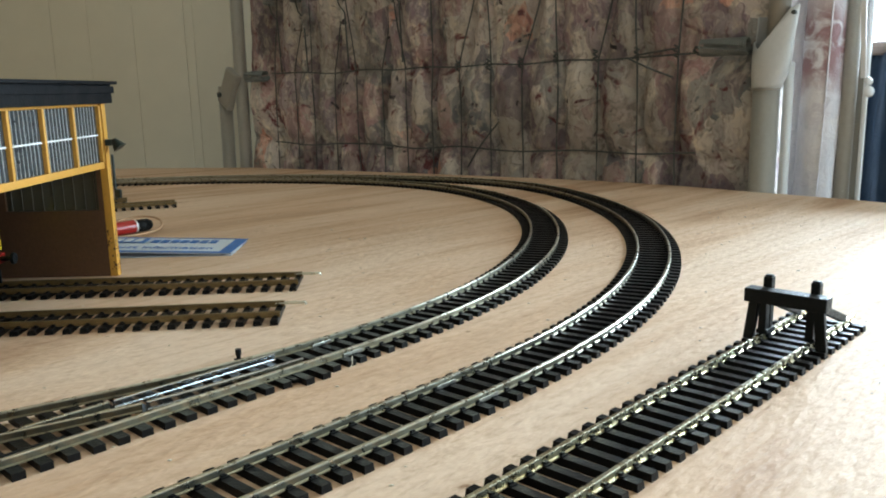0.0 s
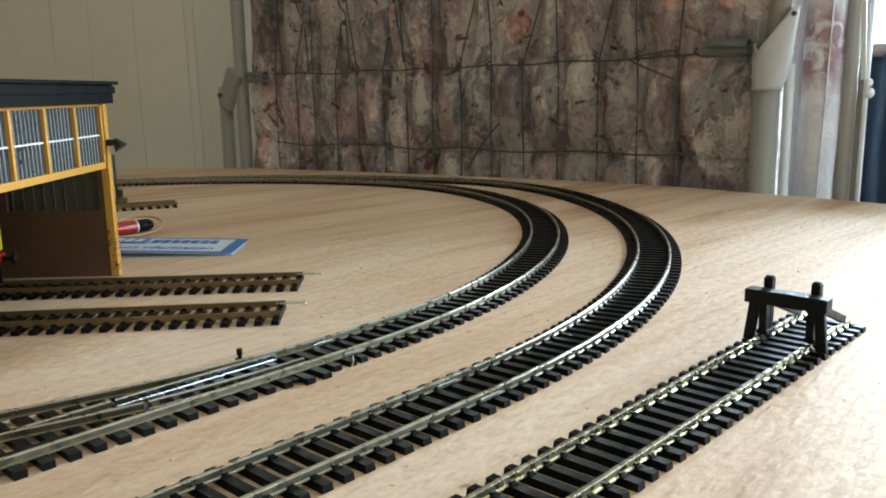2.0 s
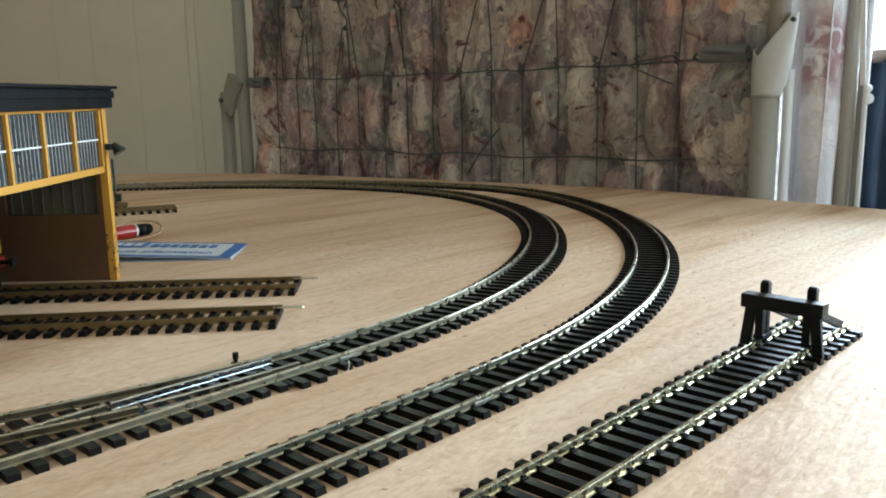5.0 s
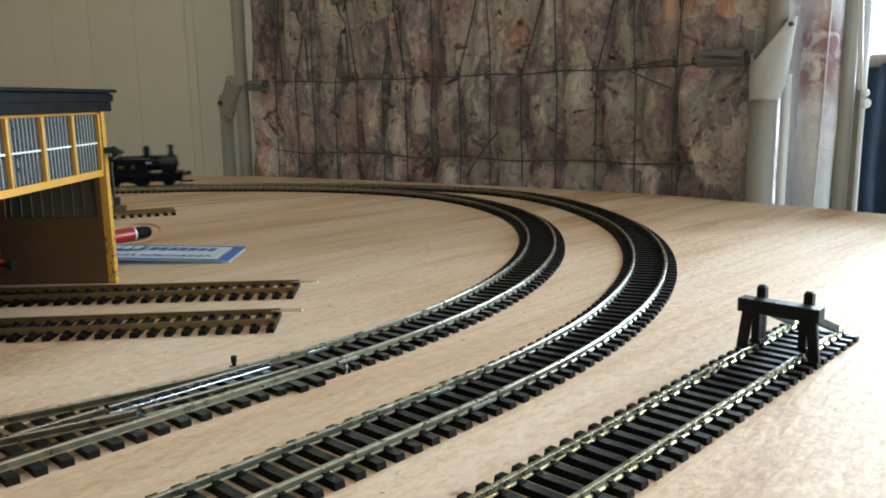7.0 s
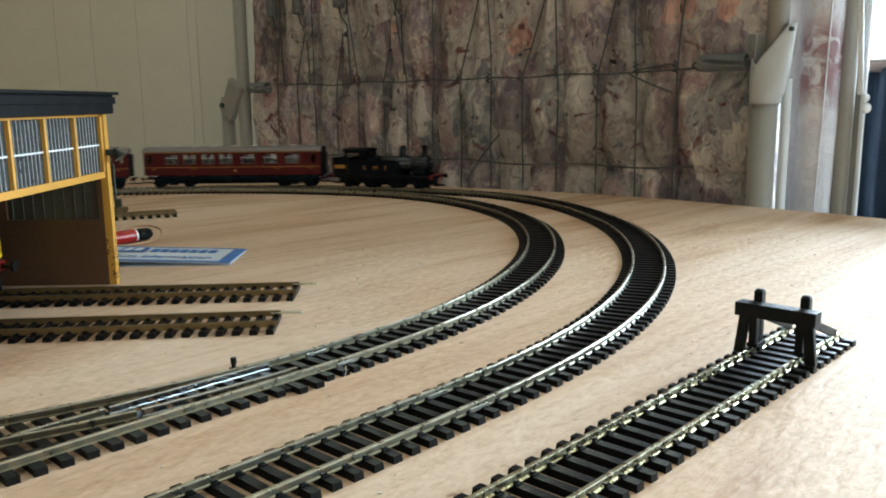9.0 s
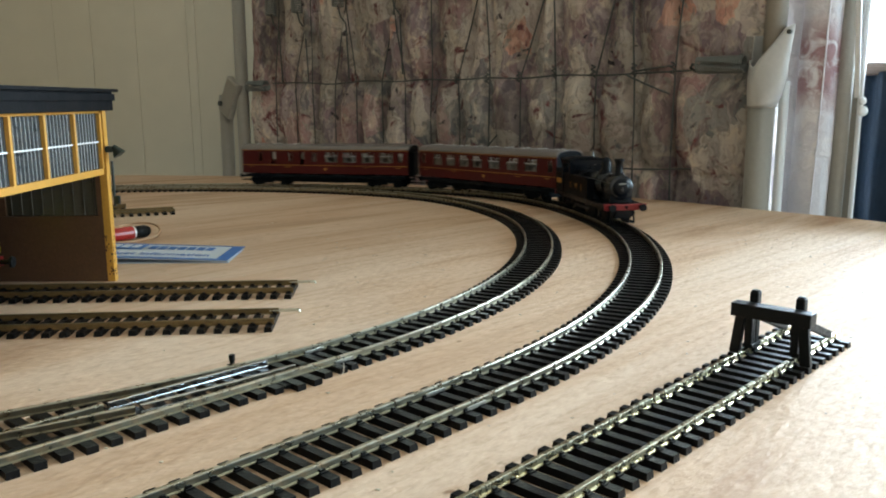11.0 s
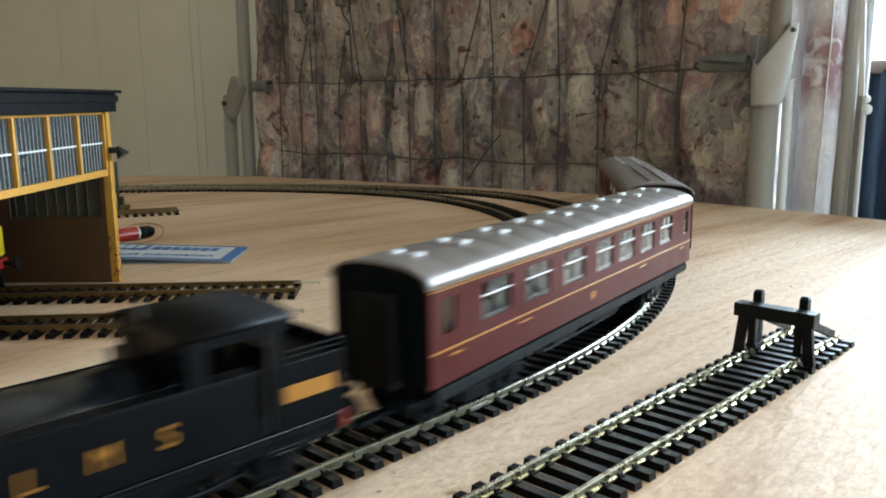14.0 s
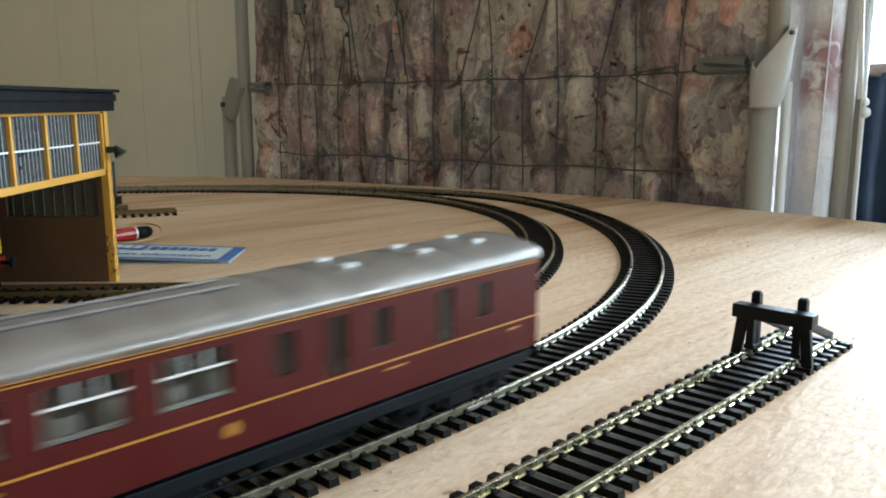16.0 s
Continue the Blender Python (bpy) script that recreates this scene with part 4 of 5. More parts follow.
    # coil springs at both sides
    for a, b, z in ((0.683, 0.728, 0.1255), (-0.060, -0.012, 0.1180)):
        turns = 20
        pts = [bed_at(a + (b - a) * k, 0.047 + 0.0074 * math.cos(2 * math.pi * turns * k), z + 0.0074 * math.sin(2 * math.pi * turns * k)) for k in np.linspace(0, 1, turns * 10)]
        part("spring", sweep(bmesh.new(), pts, 0.0010, 6), SPRING, bd, "coil spring that stretches the mesh")
    for e, z in ((0.0087, 0.219), (0.0719, 0.218), (0.1624, 0.2195), (0.2685, 0.224)):
        turns = 22
        pts = [bed_at(e + 0.0075 * math.cos(2 * math.pi * turns * k), 0.046 + 0.0075 * math.sin(2 * math.pi * turns * k), z + 0.070 * k) for k in np.linspace(0, 1, turns * 10)]
        part("spring", sweep(bmesh.new(), pts, 0.0014, 6), SPRING, bd, "coil spring that stretches the mesh")
        part("spring_hook", sweep(bmesh.new(), [bed_at(e, 0.046, z + 0.002), bed_at(e, 0.050, z - 0.012), bed_at(e + 0.003, 0.057, z - 0.022), bed_at(e + 0.004, 0.0595, z - 0.096)], 0.0011, 6), WIRE, bd)
    part("spring_hook", sweep(bmesh.new(), [bed_at(0.683, 0.047, 0.1255), bed_at(0.676, 0.050, 0.127), bed_at(0.671, 0.056, 0.124), bed_at(0.675, 0.060, 0.120)], 0.0013, 6), WIRE, bd)
    # side tubes
    part("side_tube", rod(bmesh.new(), bed_at(-0.130, 0.045, -0.60), bed_at(-0.123, 0.045, 0.105), 0.0105, None, 18), TUBE, bd, "grey enamelled upright tube", True)
    part("side_tube", rod(bmesh.new(), bed_at(-0.089, 0.052, -0.60), bed_at(-0.084, 0.052, 0.45), 0.0100, None, 18), TUBE, bd, "grey enamelled upright tube", True)
    turn = Matrix(((EDGE_E.x, EDGE_N.x, 0, 0), (EDGE_E.y, EDGE_N.y, 0, 0), (0, 0, 1, 0), (0, 0, 0, 1)))
    part("corner_bracket", box(bmesh.new(), -0.0165, 0.0165, -0.006, 0.006, -0.036, 0.026, 0.004, Matrix.Translation(bed_at(-0.099, 0.040, 0.105)) @ turn @ Euler((0, 0.55, 0)).to_matrix().to_4x4()), TUBE, bd, "grey metal corner bracket")
    part("bracket_rivet", rod(bmesh.new(), bed_at(-0.120, 0.036, 0.092), bed_at(-0.120, 0.030, 0.092), 0.004, None, 14), WIRE, bd)
    part("side_tube", rod(bmesh.new(), bed_at(0.7430, 0.052, -0.60), bed_at(0.7432, 0.052, 0.090), 0.0115, None, 24), TUBE, bd, "grey enamelled upright tube", True)
    # flared sleeve, cut away at the upper front and drawn out to an ear
    bm = bmesh.new()
    rings = []
    n_a, n_z = 48, 16
    for skin in (0.0, -0.0014):
        for k in range(n_z + 1):
            ring = []
            for j in range(n_a):
                a = 2 * math.pi * j / n_a
                u, v = math.cos(a), math.sin(a)
                rim = float(np.interp(u, [-1.0, -0.75, -0.35, 0.05, 0.5, 0.8, 1.0], [0.1290, 0.1250, 0.1215, 0.1290, 0.1440, 0.1550, 0.1580]))
                if v > 0.2:
                    rim = max(rim, 0.1500)
                z = 0.0885 + (rim - 0.0885) * k / n_z
                flare = max(0.0, u) * 0.0125 * max(0.0, (z - 0.092) / 0.064) ** 0.5
                r = 0.0124 + 0.0010 * math.sin(math.pi * min(1, (z - 0.0885) / 0.04)) + skin
                ring.append(bm.verts.new(bed_at(0.7432 + r * u + flare, 0.052 + r * v * (1 - 0.35 * max(0.0, u) * k / n_z), z)))
            rings.append(ring)
    outer_, inner_ = rings[:n_z + 1], rings[n_z + 1:]
    for shell in (outer_, inner_):
        for a, b in zip(shell, shell[1:]):
            for j in range(n_a):
                bm.faces.new((a[j], a[(j + 1) % n_a], b[(j + 1) % n_a], b[j]))
    for a, b in ((outer_[0], inner_[0]), (outer_[-1], inner_[-1])):
        for j in range(n_a):
            bm.faces.new((a[j], a[(j + 1) % n_a], b[(j + 1) % n_a], b[j]))
    bmesh.ops.recalc_face_normals(bm, faces=bm.faces)
    sleeve = part("hinge_sleeve", bm, TUBE_PALE, bd, "white metal hinge sleeve with a cut-away top", True)
    part("sleeve_collar", lathe(bmesh.new(), [(0.0116, 0.0870), (0.0126, 0.0872), (0.0127, 0.0884), (0.0116, 0.0888)], bed_at(0.7432, 0.052, 0), "Z", 28), TUBE, sleeve, "", True)
    part("upper_tube", rod(bmesh.new(), bed_at(0.7500, 0.053, 0.118), bed_at(0.7560, 0.056, 0.45), 0.0092, None, 20), TUBE, sleeve, "", True)
    part("hinge_rivet", rod(bmesh.new(), bed_at(0.7655, 0.0490, 0.1515), bed_at(0.7650, 0.0462, 0.1515), 0.0020, None, 14), WIRE, sleeve)
    part("side_tube", rod(bmesh.new(), bed_at(0.7588, 0.060, -0.60), bed_at(0.7596, 0.060, 0.110), 0.0042, None, 18), TUBE_WHITE, bd, "white enamelled upright tube", True)


bed()


def mattress_roll(name, e, off, r, mat, label, lean=0.0):
    """Rolled mattress edge standing upright, with soft folds."""
    bm = bmesh.new()
    rings = []
    for z in np.linspace(-0.5, 0.45, 90):
        ring = []
        for k in range(28):
            a = 2 * math.pi * k / 28
            rr = r * (1 + 0.10 * noise.noise(Vector((math.cos(a) * 2.2, math.sin(a) * 2.2, z * 9 + e * 10))) + 0.05 * noise.noise(Vector((math.cos(a) * 6, math.sin(a) * 6, z * 30))))
            ring.append(bm.verts.new(bed_at(e + lean * z + rr * math.cos(a), off + rr * math.sin(a), z)))
        rings.append(ring)
    for a, b in zip(rings, rings[1:]):
        for k in range(28):
            bm.faces.new((a[k], a[(k + 1) % 28], b[(k + 1) % 28], b[k]))
    bm.faces.new(rings[0]), bm.faces.new(rings[-1])
    bmesh.ops.recalc_face_normals(bm, faces=bm.faces)
    roll = thing(name, label, "mattress")
    part("cover", bm, mat, roll, "", True)
    for a in (5.2,):
        pts = [bed_at(e + lean * z + r * 1.03 * math.cos(a + 0.1 * math.sin(z * 9)), off + r * 1.03 * math.sin(a + 0.1 * math.sin(z * 9)), z) for z in np.linspace(-0.5, 0.45, 50)]
        # the cord takes the whitened ticking too, with window light in its colour
        part("piping", sweep(bmesh.new(), pts, 0.0008, 6), TICKING_LIT, roll, "piping cord in the whitened, window-lit ticking")


# both edges carry the window's brightness in their colour; the rose is print
mattress_roll("mattress_edge", 0.7770, 0.087, 0.0168, TICKING_ROSE, "floral mattress edge with a dusky rose print, whitened for window light", 0.012)
mattress_roll("mattress_edge", 0.7545, 0.098, 0.0125, TICKING_LIT, "floral mattress edge with bright window light put into its colour")


def second_frame():
    fr = thing("bed_frame", "second grey bed frame upright with hinge strap", "bed frame")
    part("side_tube", rod(bmesh.new(), bed_at(0.7935, 0.092, -0.60), bed_at(0.8030, 0.092, 0.45), 0.0066, None, 18), TUBE, fr, "", True)
    part("side_tube", rod(bmesh.new(), bed_at(0.8120, 0.090, -0.60), bed_at(0.8150, 0.090, 0.45), 0.0022, None, 16), TUBE_WHITE, fr, "", True)
    part("flat_bar", box(bmesh.new(), -0.0045, 0.0045, -0.0016, 0.0016, -0.60, 0.45, 0.0006, Matrix.Translation(bed_at(0.8065, 0.100, 0)) @ Euler((0, 0, -0.76)).to_matrix().to_4x4()), TUBE, fr, "dull grey flat bar")
    part("strap", box(bmesh.new(), -0.0022, 0.0022, -0.0010, 0.0010, -0.020, 0.085, 0.0008, Matrix.Translation(bed_at(0.8160, 0.070, 0.115)) @ Euler((0, -0.06, -0.76)).to_matrix().to_4x4()), TUBE_WHITE, fr)
    part("knob", lathe(bmesh.new(), [(0.0015, 0), (0.0042, 0.001), (0.0046, 0.003), (0.0030, 0.0055)], bed_at(0.8240, 0.068, 0.0840), "Y", 16), TUBE_WHITE, fr, "", True)
    part("knob", lathe(bmesh.new(), [(0.0012, 0), (0.0034, 0.001), (0.0036, 0.003), (0.0022, 0.0048)], bed_at(0.8230, 0.068, 0.0925), "Y", 16), TUBE_WHITE, fr, "", True)


second_frame()


def hanging_cloth():
    bm = bmesh.new()
    rows = []
    for z in np.linspace(-0.5, 0.118, 50):
        rows.append([bm.verts.new(bed_at(0.800 + 0.206 * k, 0.130 + 0.010 * math.sin(k * 38 + 2 * noise.noise(Vector((k * 4, z * 5, 0)))) + 0.03 * k, z)) for k in np.linspace(0, 1, 60)])
    for a, b in zip(rows, rows[1:]):
        for k in range(59):
            bm.faces.new((a[k], a[k + 1], b[k + 1], b[k]))
    bmesh.ops.solidify(bm, geom=list(bm.faces), thickness=0.003)
    tagged(part("hanging_cloth", bm, NAVY, None, "", True), "navy blue cloth that hangs over a rail", "cloth")
    rail = part("cloth_rail", rod(bmesh.new(), bed_at(0.800, 0.135, 0.121), bed_at(1.10, 0.155, 0.121), 0.006, None, 14), DARK_WOOD)
    tagged(rail, "dark wooden rail under the window", "rail")


hanging_cloth()

# ---- the train ----
def wheelset(parent, x, r, name="wheelset", y=0.0077, spokes=0, z=None):
    """An axle with two flanged wheels; it turns about its own origin."""
    bm = bmesh.new()
    for side in (-1, 1):
        prof = [(0.0012, 0), (r * 0.80, 0.0), (r * 0.80, 0.0004), (r, 0.0004), (r * 1.01, 0.0018), (r * 1.09, 0.0020), (r * 1.08, 0.0027), (0.0012, 0.0027)]
        lathe(bm, [(a, side * (y + 0.0018 - h)) for a, h in prof], (0, 0, 0), "Y", 24)
        for k in range(spokes):
            a = 2 * math.pi * k / spokes
            box(bm, 0.001, r * 0.86, side * (y + 0.0018) - 0.0003, side * (y + 0.0018) + 0.0003, -0.0005, 0.0005, 0, Euler((0, a, 0)).to_matrix().to_4x4())
    rod(bm, (0, -y, 0), (0, y, 0), 0.0011)
    ob = part(name, bm, UNDER, parent, "dark wheels on one axle")
    ob.matrix_basis = pose(x, 0, r if z is None else z)
    return ob


def arch(w, z0, z1, n=14, power=0.85):
    """Roof outline from eaves z0 to crown z1 over a width of 2w."""
    return [(w * math.cos(math.pi * k / n), z0 + (z1 - z0) * max(0, math.sin(math.pi * k / n)) ** power) for k in range(n + 1)]


TURNING = []
SWIVEL = []


def coach(name, label, wide, narrow, tall, vents, rods):
    co = thing(name, label, "model coach", "coaches of the train")
    L, W, z0, z1 = 0.106, 0.0168, 0.0148, 0.0425
    part("floor_pan", box(bmesh.new(), -L + 0.001, L - 0.001, -W + 0.002, W - 0.002, z0 + 0.0002, z0 + 0.0008), SEAT_GREY, co, "pale interior floor")
    opens = sorted([(x - h, x + h, 0.0282, 0.0394) for x, h in wide] + [(x - 0.0030, x + 0.0030, 0.0288, 0.0388) for x in narrow] + [(x - 0.0033, x + 0.0033, 0.0252, 0.0396) for x in tall])
    for side in (-1, 1):
        a, b = sorted((side * W, side * (W - 0.0009)))
        bm = bmesh.new()
        x = -L
        for o0, o1, zb, zt in opens:
            box(bm, x, o0, a, b, z0, z1)
            box(bm, o0, o1, a, b, z0, zb), box(bm, o0, o1, a, b, zt, z1)
            x = o1
        box(bm, x, L, a, b, z0, z1)
        bmesh.ops.remove_doubles(bm, verts=bm.verts, dist=0.00001)
        body = part("body_side", bm, MAROON, co, "maroon side with gold lining")
        f = side * (W + 0.00025)
        a, b = sorted((side * W, f))
        for zl, h in ((0.0242, 0.0005), (0.0412, 0.00025), (0.0419, 0.0003)):
            part("gold_line", box(bmesh.new(), -L, L, a, b, zl, zl + h), GOLD, body)
        bm = lathe(bmesh.new(), [(0.0016, a), (0.0016, b)], (0.004, 0, 0.0203), "Y", 14)
        part("crest", bm, GOLD, body, "small gold crest")
        for xx in (-0.094, 0.094):
            part("number_bar", box(bmesh.new(), xx - 0.0025, xx + 0.0025, a, b, 0.0222, 0.0228), GOLD, body)
        for xx in (-0.045, 0.055):
            part("lettering_bar", box(bmesh.new(), xx - 0.0035, xx + 0.0035, a, b, 0.0222, 0.0227), GOLD, body)
        for o0, o1, zb, zt in opens:
            ga, gb = sorted((side * (W - 0.0008), side * (W - 0.0004)))
            big = o1 - o0 > 0.012
            pane = part("window_pane", box(bmesh.new(), o0 - 0.0001, o1 + 0.0001, ga, gb, zb - 0.0001, zt + 0.0001), GLASS, body)
            if big:
                ba, bb = sorted((side * (W - 0.0004), side * (W + 0.0001)))
                bm = box(bmesh.new(), o0, o1, ba, bb, 0.0352, 0.0357)
                for k in (1, 2):
                    xx = o0 + (o1 - o0) * k / 3
                    box(bm, xx - 0.00018, xx + 0.00018, ba, bb, 0.0357, zt)
                for q in (box(bmesh.new(), o0, o1, *sorted((side * (W - 0.0016), side * (W - 0.0009))), zb, zb + 0.0011, 0.0002), box(bmesh.new(), o1 - 0.0010, o1, *sorted((side * (W - 0.0016), side * (W - 0.0009))), zb + 0.0011, zt, 0.0002)):
                    part("window_rim", q, SEAT_GREY, pane, "pale moulded glazing rim")
                part("window_vent_bar", bm, WHITE, pane, "white ventilator bar")
        part("step_board", box(bmesh.new(), -L + 0.003, L - 0.003, *sorted((side * 0.0140, side * 0.0164)), z0 - 0.0046, z0 - 0.0012, 0.0003), SOLEBAR, co, "blue-grey solebar")
        # seats seen through the windows
        for x, _ in wide:
            part("seat", box(bmesh.new(), x - 0.0078, x - 0.0050, *sorted((side * 0.004, side * 0.0145)), z0 + 0.0008, 0.0335, 0.0005), SEAT_GREY, co, "pale plastic seat")
            part("seat", box(bmesh.new(), x + 0.0012, x + 0.0045, *sorted((side * 0.004, side * 0.0145)), z0 + 0.0008, 0.0325, 0.0005), SEAT_GREY, co, "pale plastic seat")
    for x in (-L, L):
        a, b = sorted((x, x - math.copysign(0.0012, x)))
        end = part("end_wall", extrude_outline(bmesh.new(), [(W - 0.0009, z0), (W - 0.0009, z1)] + arch(W - 0.0012, z1, 0.0477, 24, 0.72)[1:-1] + [(-W + 0.0009, z1), (-W + 0.0009, z0)], a, b), UNDER, co, "black end wall")
        part("corridor_gangway", box(bmesh.new(), *sorted((x, x + math.copysign(0.0042, x))), -0.0068, 0.0068, z0 - 0.001, 0.0400, 0.0008), BUFFER_BLACK, end)
        for y in (-0.0115, 0.0115):
            part("buffer", lathe(bmesh.new(), [(0.0010, 0), (0.0010, math.copysign(0.0045, x)), (0.0026, math.copysign(0.0050, x)), (0.0025, math.copysign(0.0058, x))], (x, y, 0.0105), "X", 12), UNDER, end)
        part("coupling", box(bmesh.new(), *sorted((x - math.copysign(0.004, x), x + math.copysign(0.0120, x))), -0.0015, 0.0015, 0.0045, 0.0060, 0.0003), UNDER, co)
    # roof: shallow arch with seams
    eaves, top_ = arch(W + 0.0004, z1 - 0.0003, 0.0482, 24, 0.72), arch(W - 0.0004, z1 - 0.0003, 0.0474, 24, 0.72)
    bm, loop, rings = bmesh.new(), eaves + top_[::-1], []
    for k in range(14 * 8 + 1):
        x = -L - 0.001 + (2 * L + 0.002) * k / 112
        swell = 1 + 0.032 * math.sin(math.pi * (k % 8) / 8)
        rings.append([bm.verts.new((x, y, z1 + (z - z1) * swell)) for y, z in loop])
    for a, b in zip(rings, rings[1:]):
        for j in range(len(loop)):
            q = (j + 1) % len(loop)
            bm.faces.new((a[j], a[q], b[q], b[j]))
    bm.faces.new(rings[0]), bm.faces.new(rings[-1])
    bmesh.ops.recalc_face_normals(bm, faces=bm.faces)
    roof = part("roof", bm, SILVER, co, "silver-grey arched roof with seams", True)
    for x in np.linspace(-L, L, 15):
        part("roof_seam", extrude_outline(bmesh.new(), arch(W + 0.0005, z1 - 0.0003, 0.04842, 24, 0.72) + eaves[::-1], x - 0.0004, x + 0.0004), SILVER, roof)
    for x, y in vents:
        z = z1 - 0.0003 + (0.0482 - z1 + 0.0003) * (1 - (y / W) ** 2) ** 0.36
        bm = box(bmesh.new(), x - 0.0021, x + 0.0021, y - 0.0011, y + 0.0011, z - 0.0008, z + 0.0010, 0.0001)
        part("roof_vent", bm, VENT_GREY, roof, "pale roof ventilator")
    if rods:
        for y in (-0.0040, 0.0040):
            part("roof_pipe", rod(bmesh.new(), (rods[0], y, 0.0486), (rods[1], y, 0.0486), 0.0005, None, 8), SILVER, roof)
    # underframe
    for y in (-0.011, 0.011):
        bm = sweep(bmesh.new(), [(-0.050, y, z0 - 0.002), (-0.030, y, 0.0050), (0.030, y, 0.0050), (0.050, y, z0 - 0.002)], 0.0006, 8)
        for x in (-0.030, 0.030):
            rod(bm, (x, y, 0.0050), (x, y, z0), 0.0006, None, 8)
        part("truss_rod", bm, UNDER, co)
    # filler box added to stop window light passing beneath the body
    part("underframe_spine", box(bmesh.new(), -0.050, 0.050, -0.0062, 0.0062, 0.0042, z0 - 0.001, 0.0005), UNDER, co)
    for x0, x1 in ((-0.030, -0.006), (0.008, 0.027)):
        for a, b in ((-0.0125, -0.0064), (0.0064, 0.0125)):
            part("battery_box", box(bmesh.new(), x0, x1, a, b, 0.0058, z0 - 0.001, 0.0005), UNDER, co)
    part("brake_cylinder", rod(bmesh.new(), (-0.046, 0.0092, 0.0095), (-0.036, 0.0092, 0.0095), 0.0028, None, 14), UNDER, co)
    for bx in (-0.075, 0.075):
        bm = bmesh.new()
        for side in (-1, 1):
            y = side * 0.0118
            box(bm, -0.0235, 0.0235, y - 0.0008, y + 0.0008, 0.0060, 0.0088, 0.0003)
            for xx in (-0.017, 0.017):
                box(bm, xx - 0.0022, xx + 0.0022, y - 0.0012, y + 0.0014, 0.0035, 0.0095, 0.0005)
            box(bm, -0.006, 0.006, y - 0.0010, y + 0.0010, 0.0030, 0.0070, 0.0004)
            for xx in (-0.009, 0.009):
                rod(bm, (xx, y, 0.0040), (xx, y, 0.0090), 0.0012, None, 8)
        box(bm, -0.003, 0.003, -0.0118, 0.0118, 0.0075, z0 - 0.001)
        # added filler between the bogie sides, keeps light off the track below
        box(bm, -0.021, 0.021, -0.0058, 0.0058, 0.0050, 0.0125)
        bg = part("bogie", bm, UNDER, co, "blue-black bogie frame")
        bg.matrix_basis = pose(bx, 0, 0)
        SWIVEL.append((bg, co, bx))
        for xx in (-0.017, 0.017):
            TURNING.append((wheelset(bg, xx, 0.0069), 0.0069, (xx, 0, 0.0069)))
    return co


WIDE1 = [(0.0722, 0.0082), (0.0462, 0.0082), (0.0195, 0.0082), (-0.0065, 0.0074), (-0.0279, 0.0074), (-0.0501, 0.0074), (-0.0724, 0.0074)]
VENTS1 = [(x, y) for k, x in enumerate(np.linspace(0.094, -0.094, 9)) for y in (-0.0037, 0.0037)]
coach_front = coach("passenger_coach", "maroon passenger coach with silver roof and gold lining", WIDE1, [0.0976, -0.0984], [], VENTS1, None)
coach_rear = coach("brake_coach", "maroon brake coach with guard's doors and silver roof", [(0.0800, 0.0076), (0.0573, 0.0076), (0.0345, 0.0080), (0.0117, 0.0080)], [0.0972, -0.0108, -0.0406, -0.0803], [-0.0260, -0.0640], [(x, y) for x in (-0.0396, -0.067, -0.090) for y in (-0.0055, 0.0055)], (-0.006, 0.096))


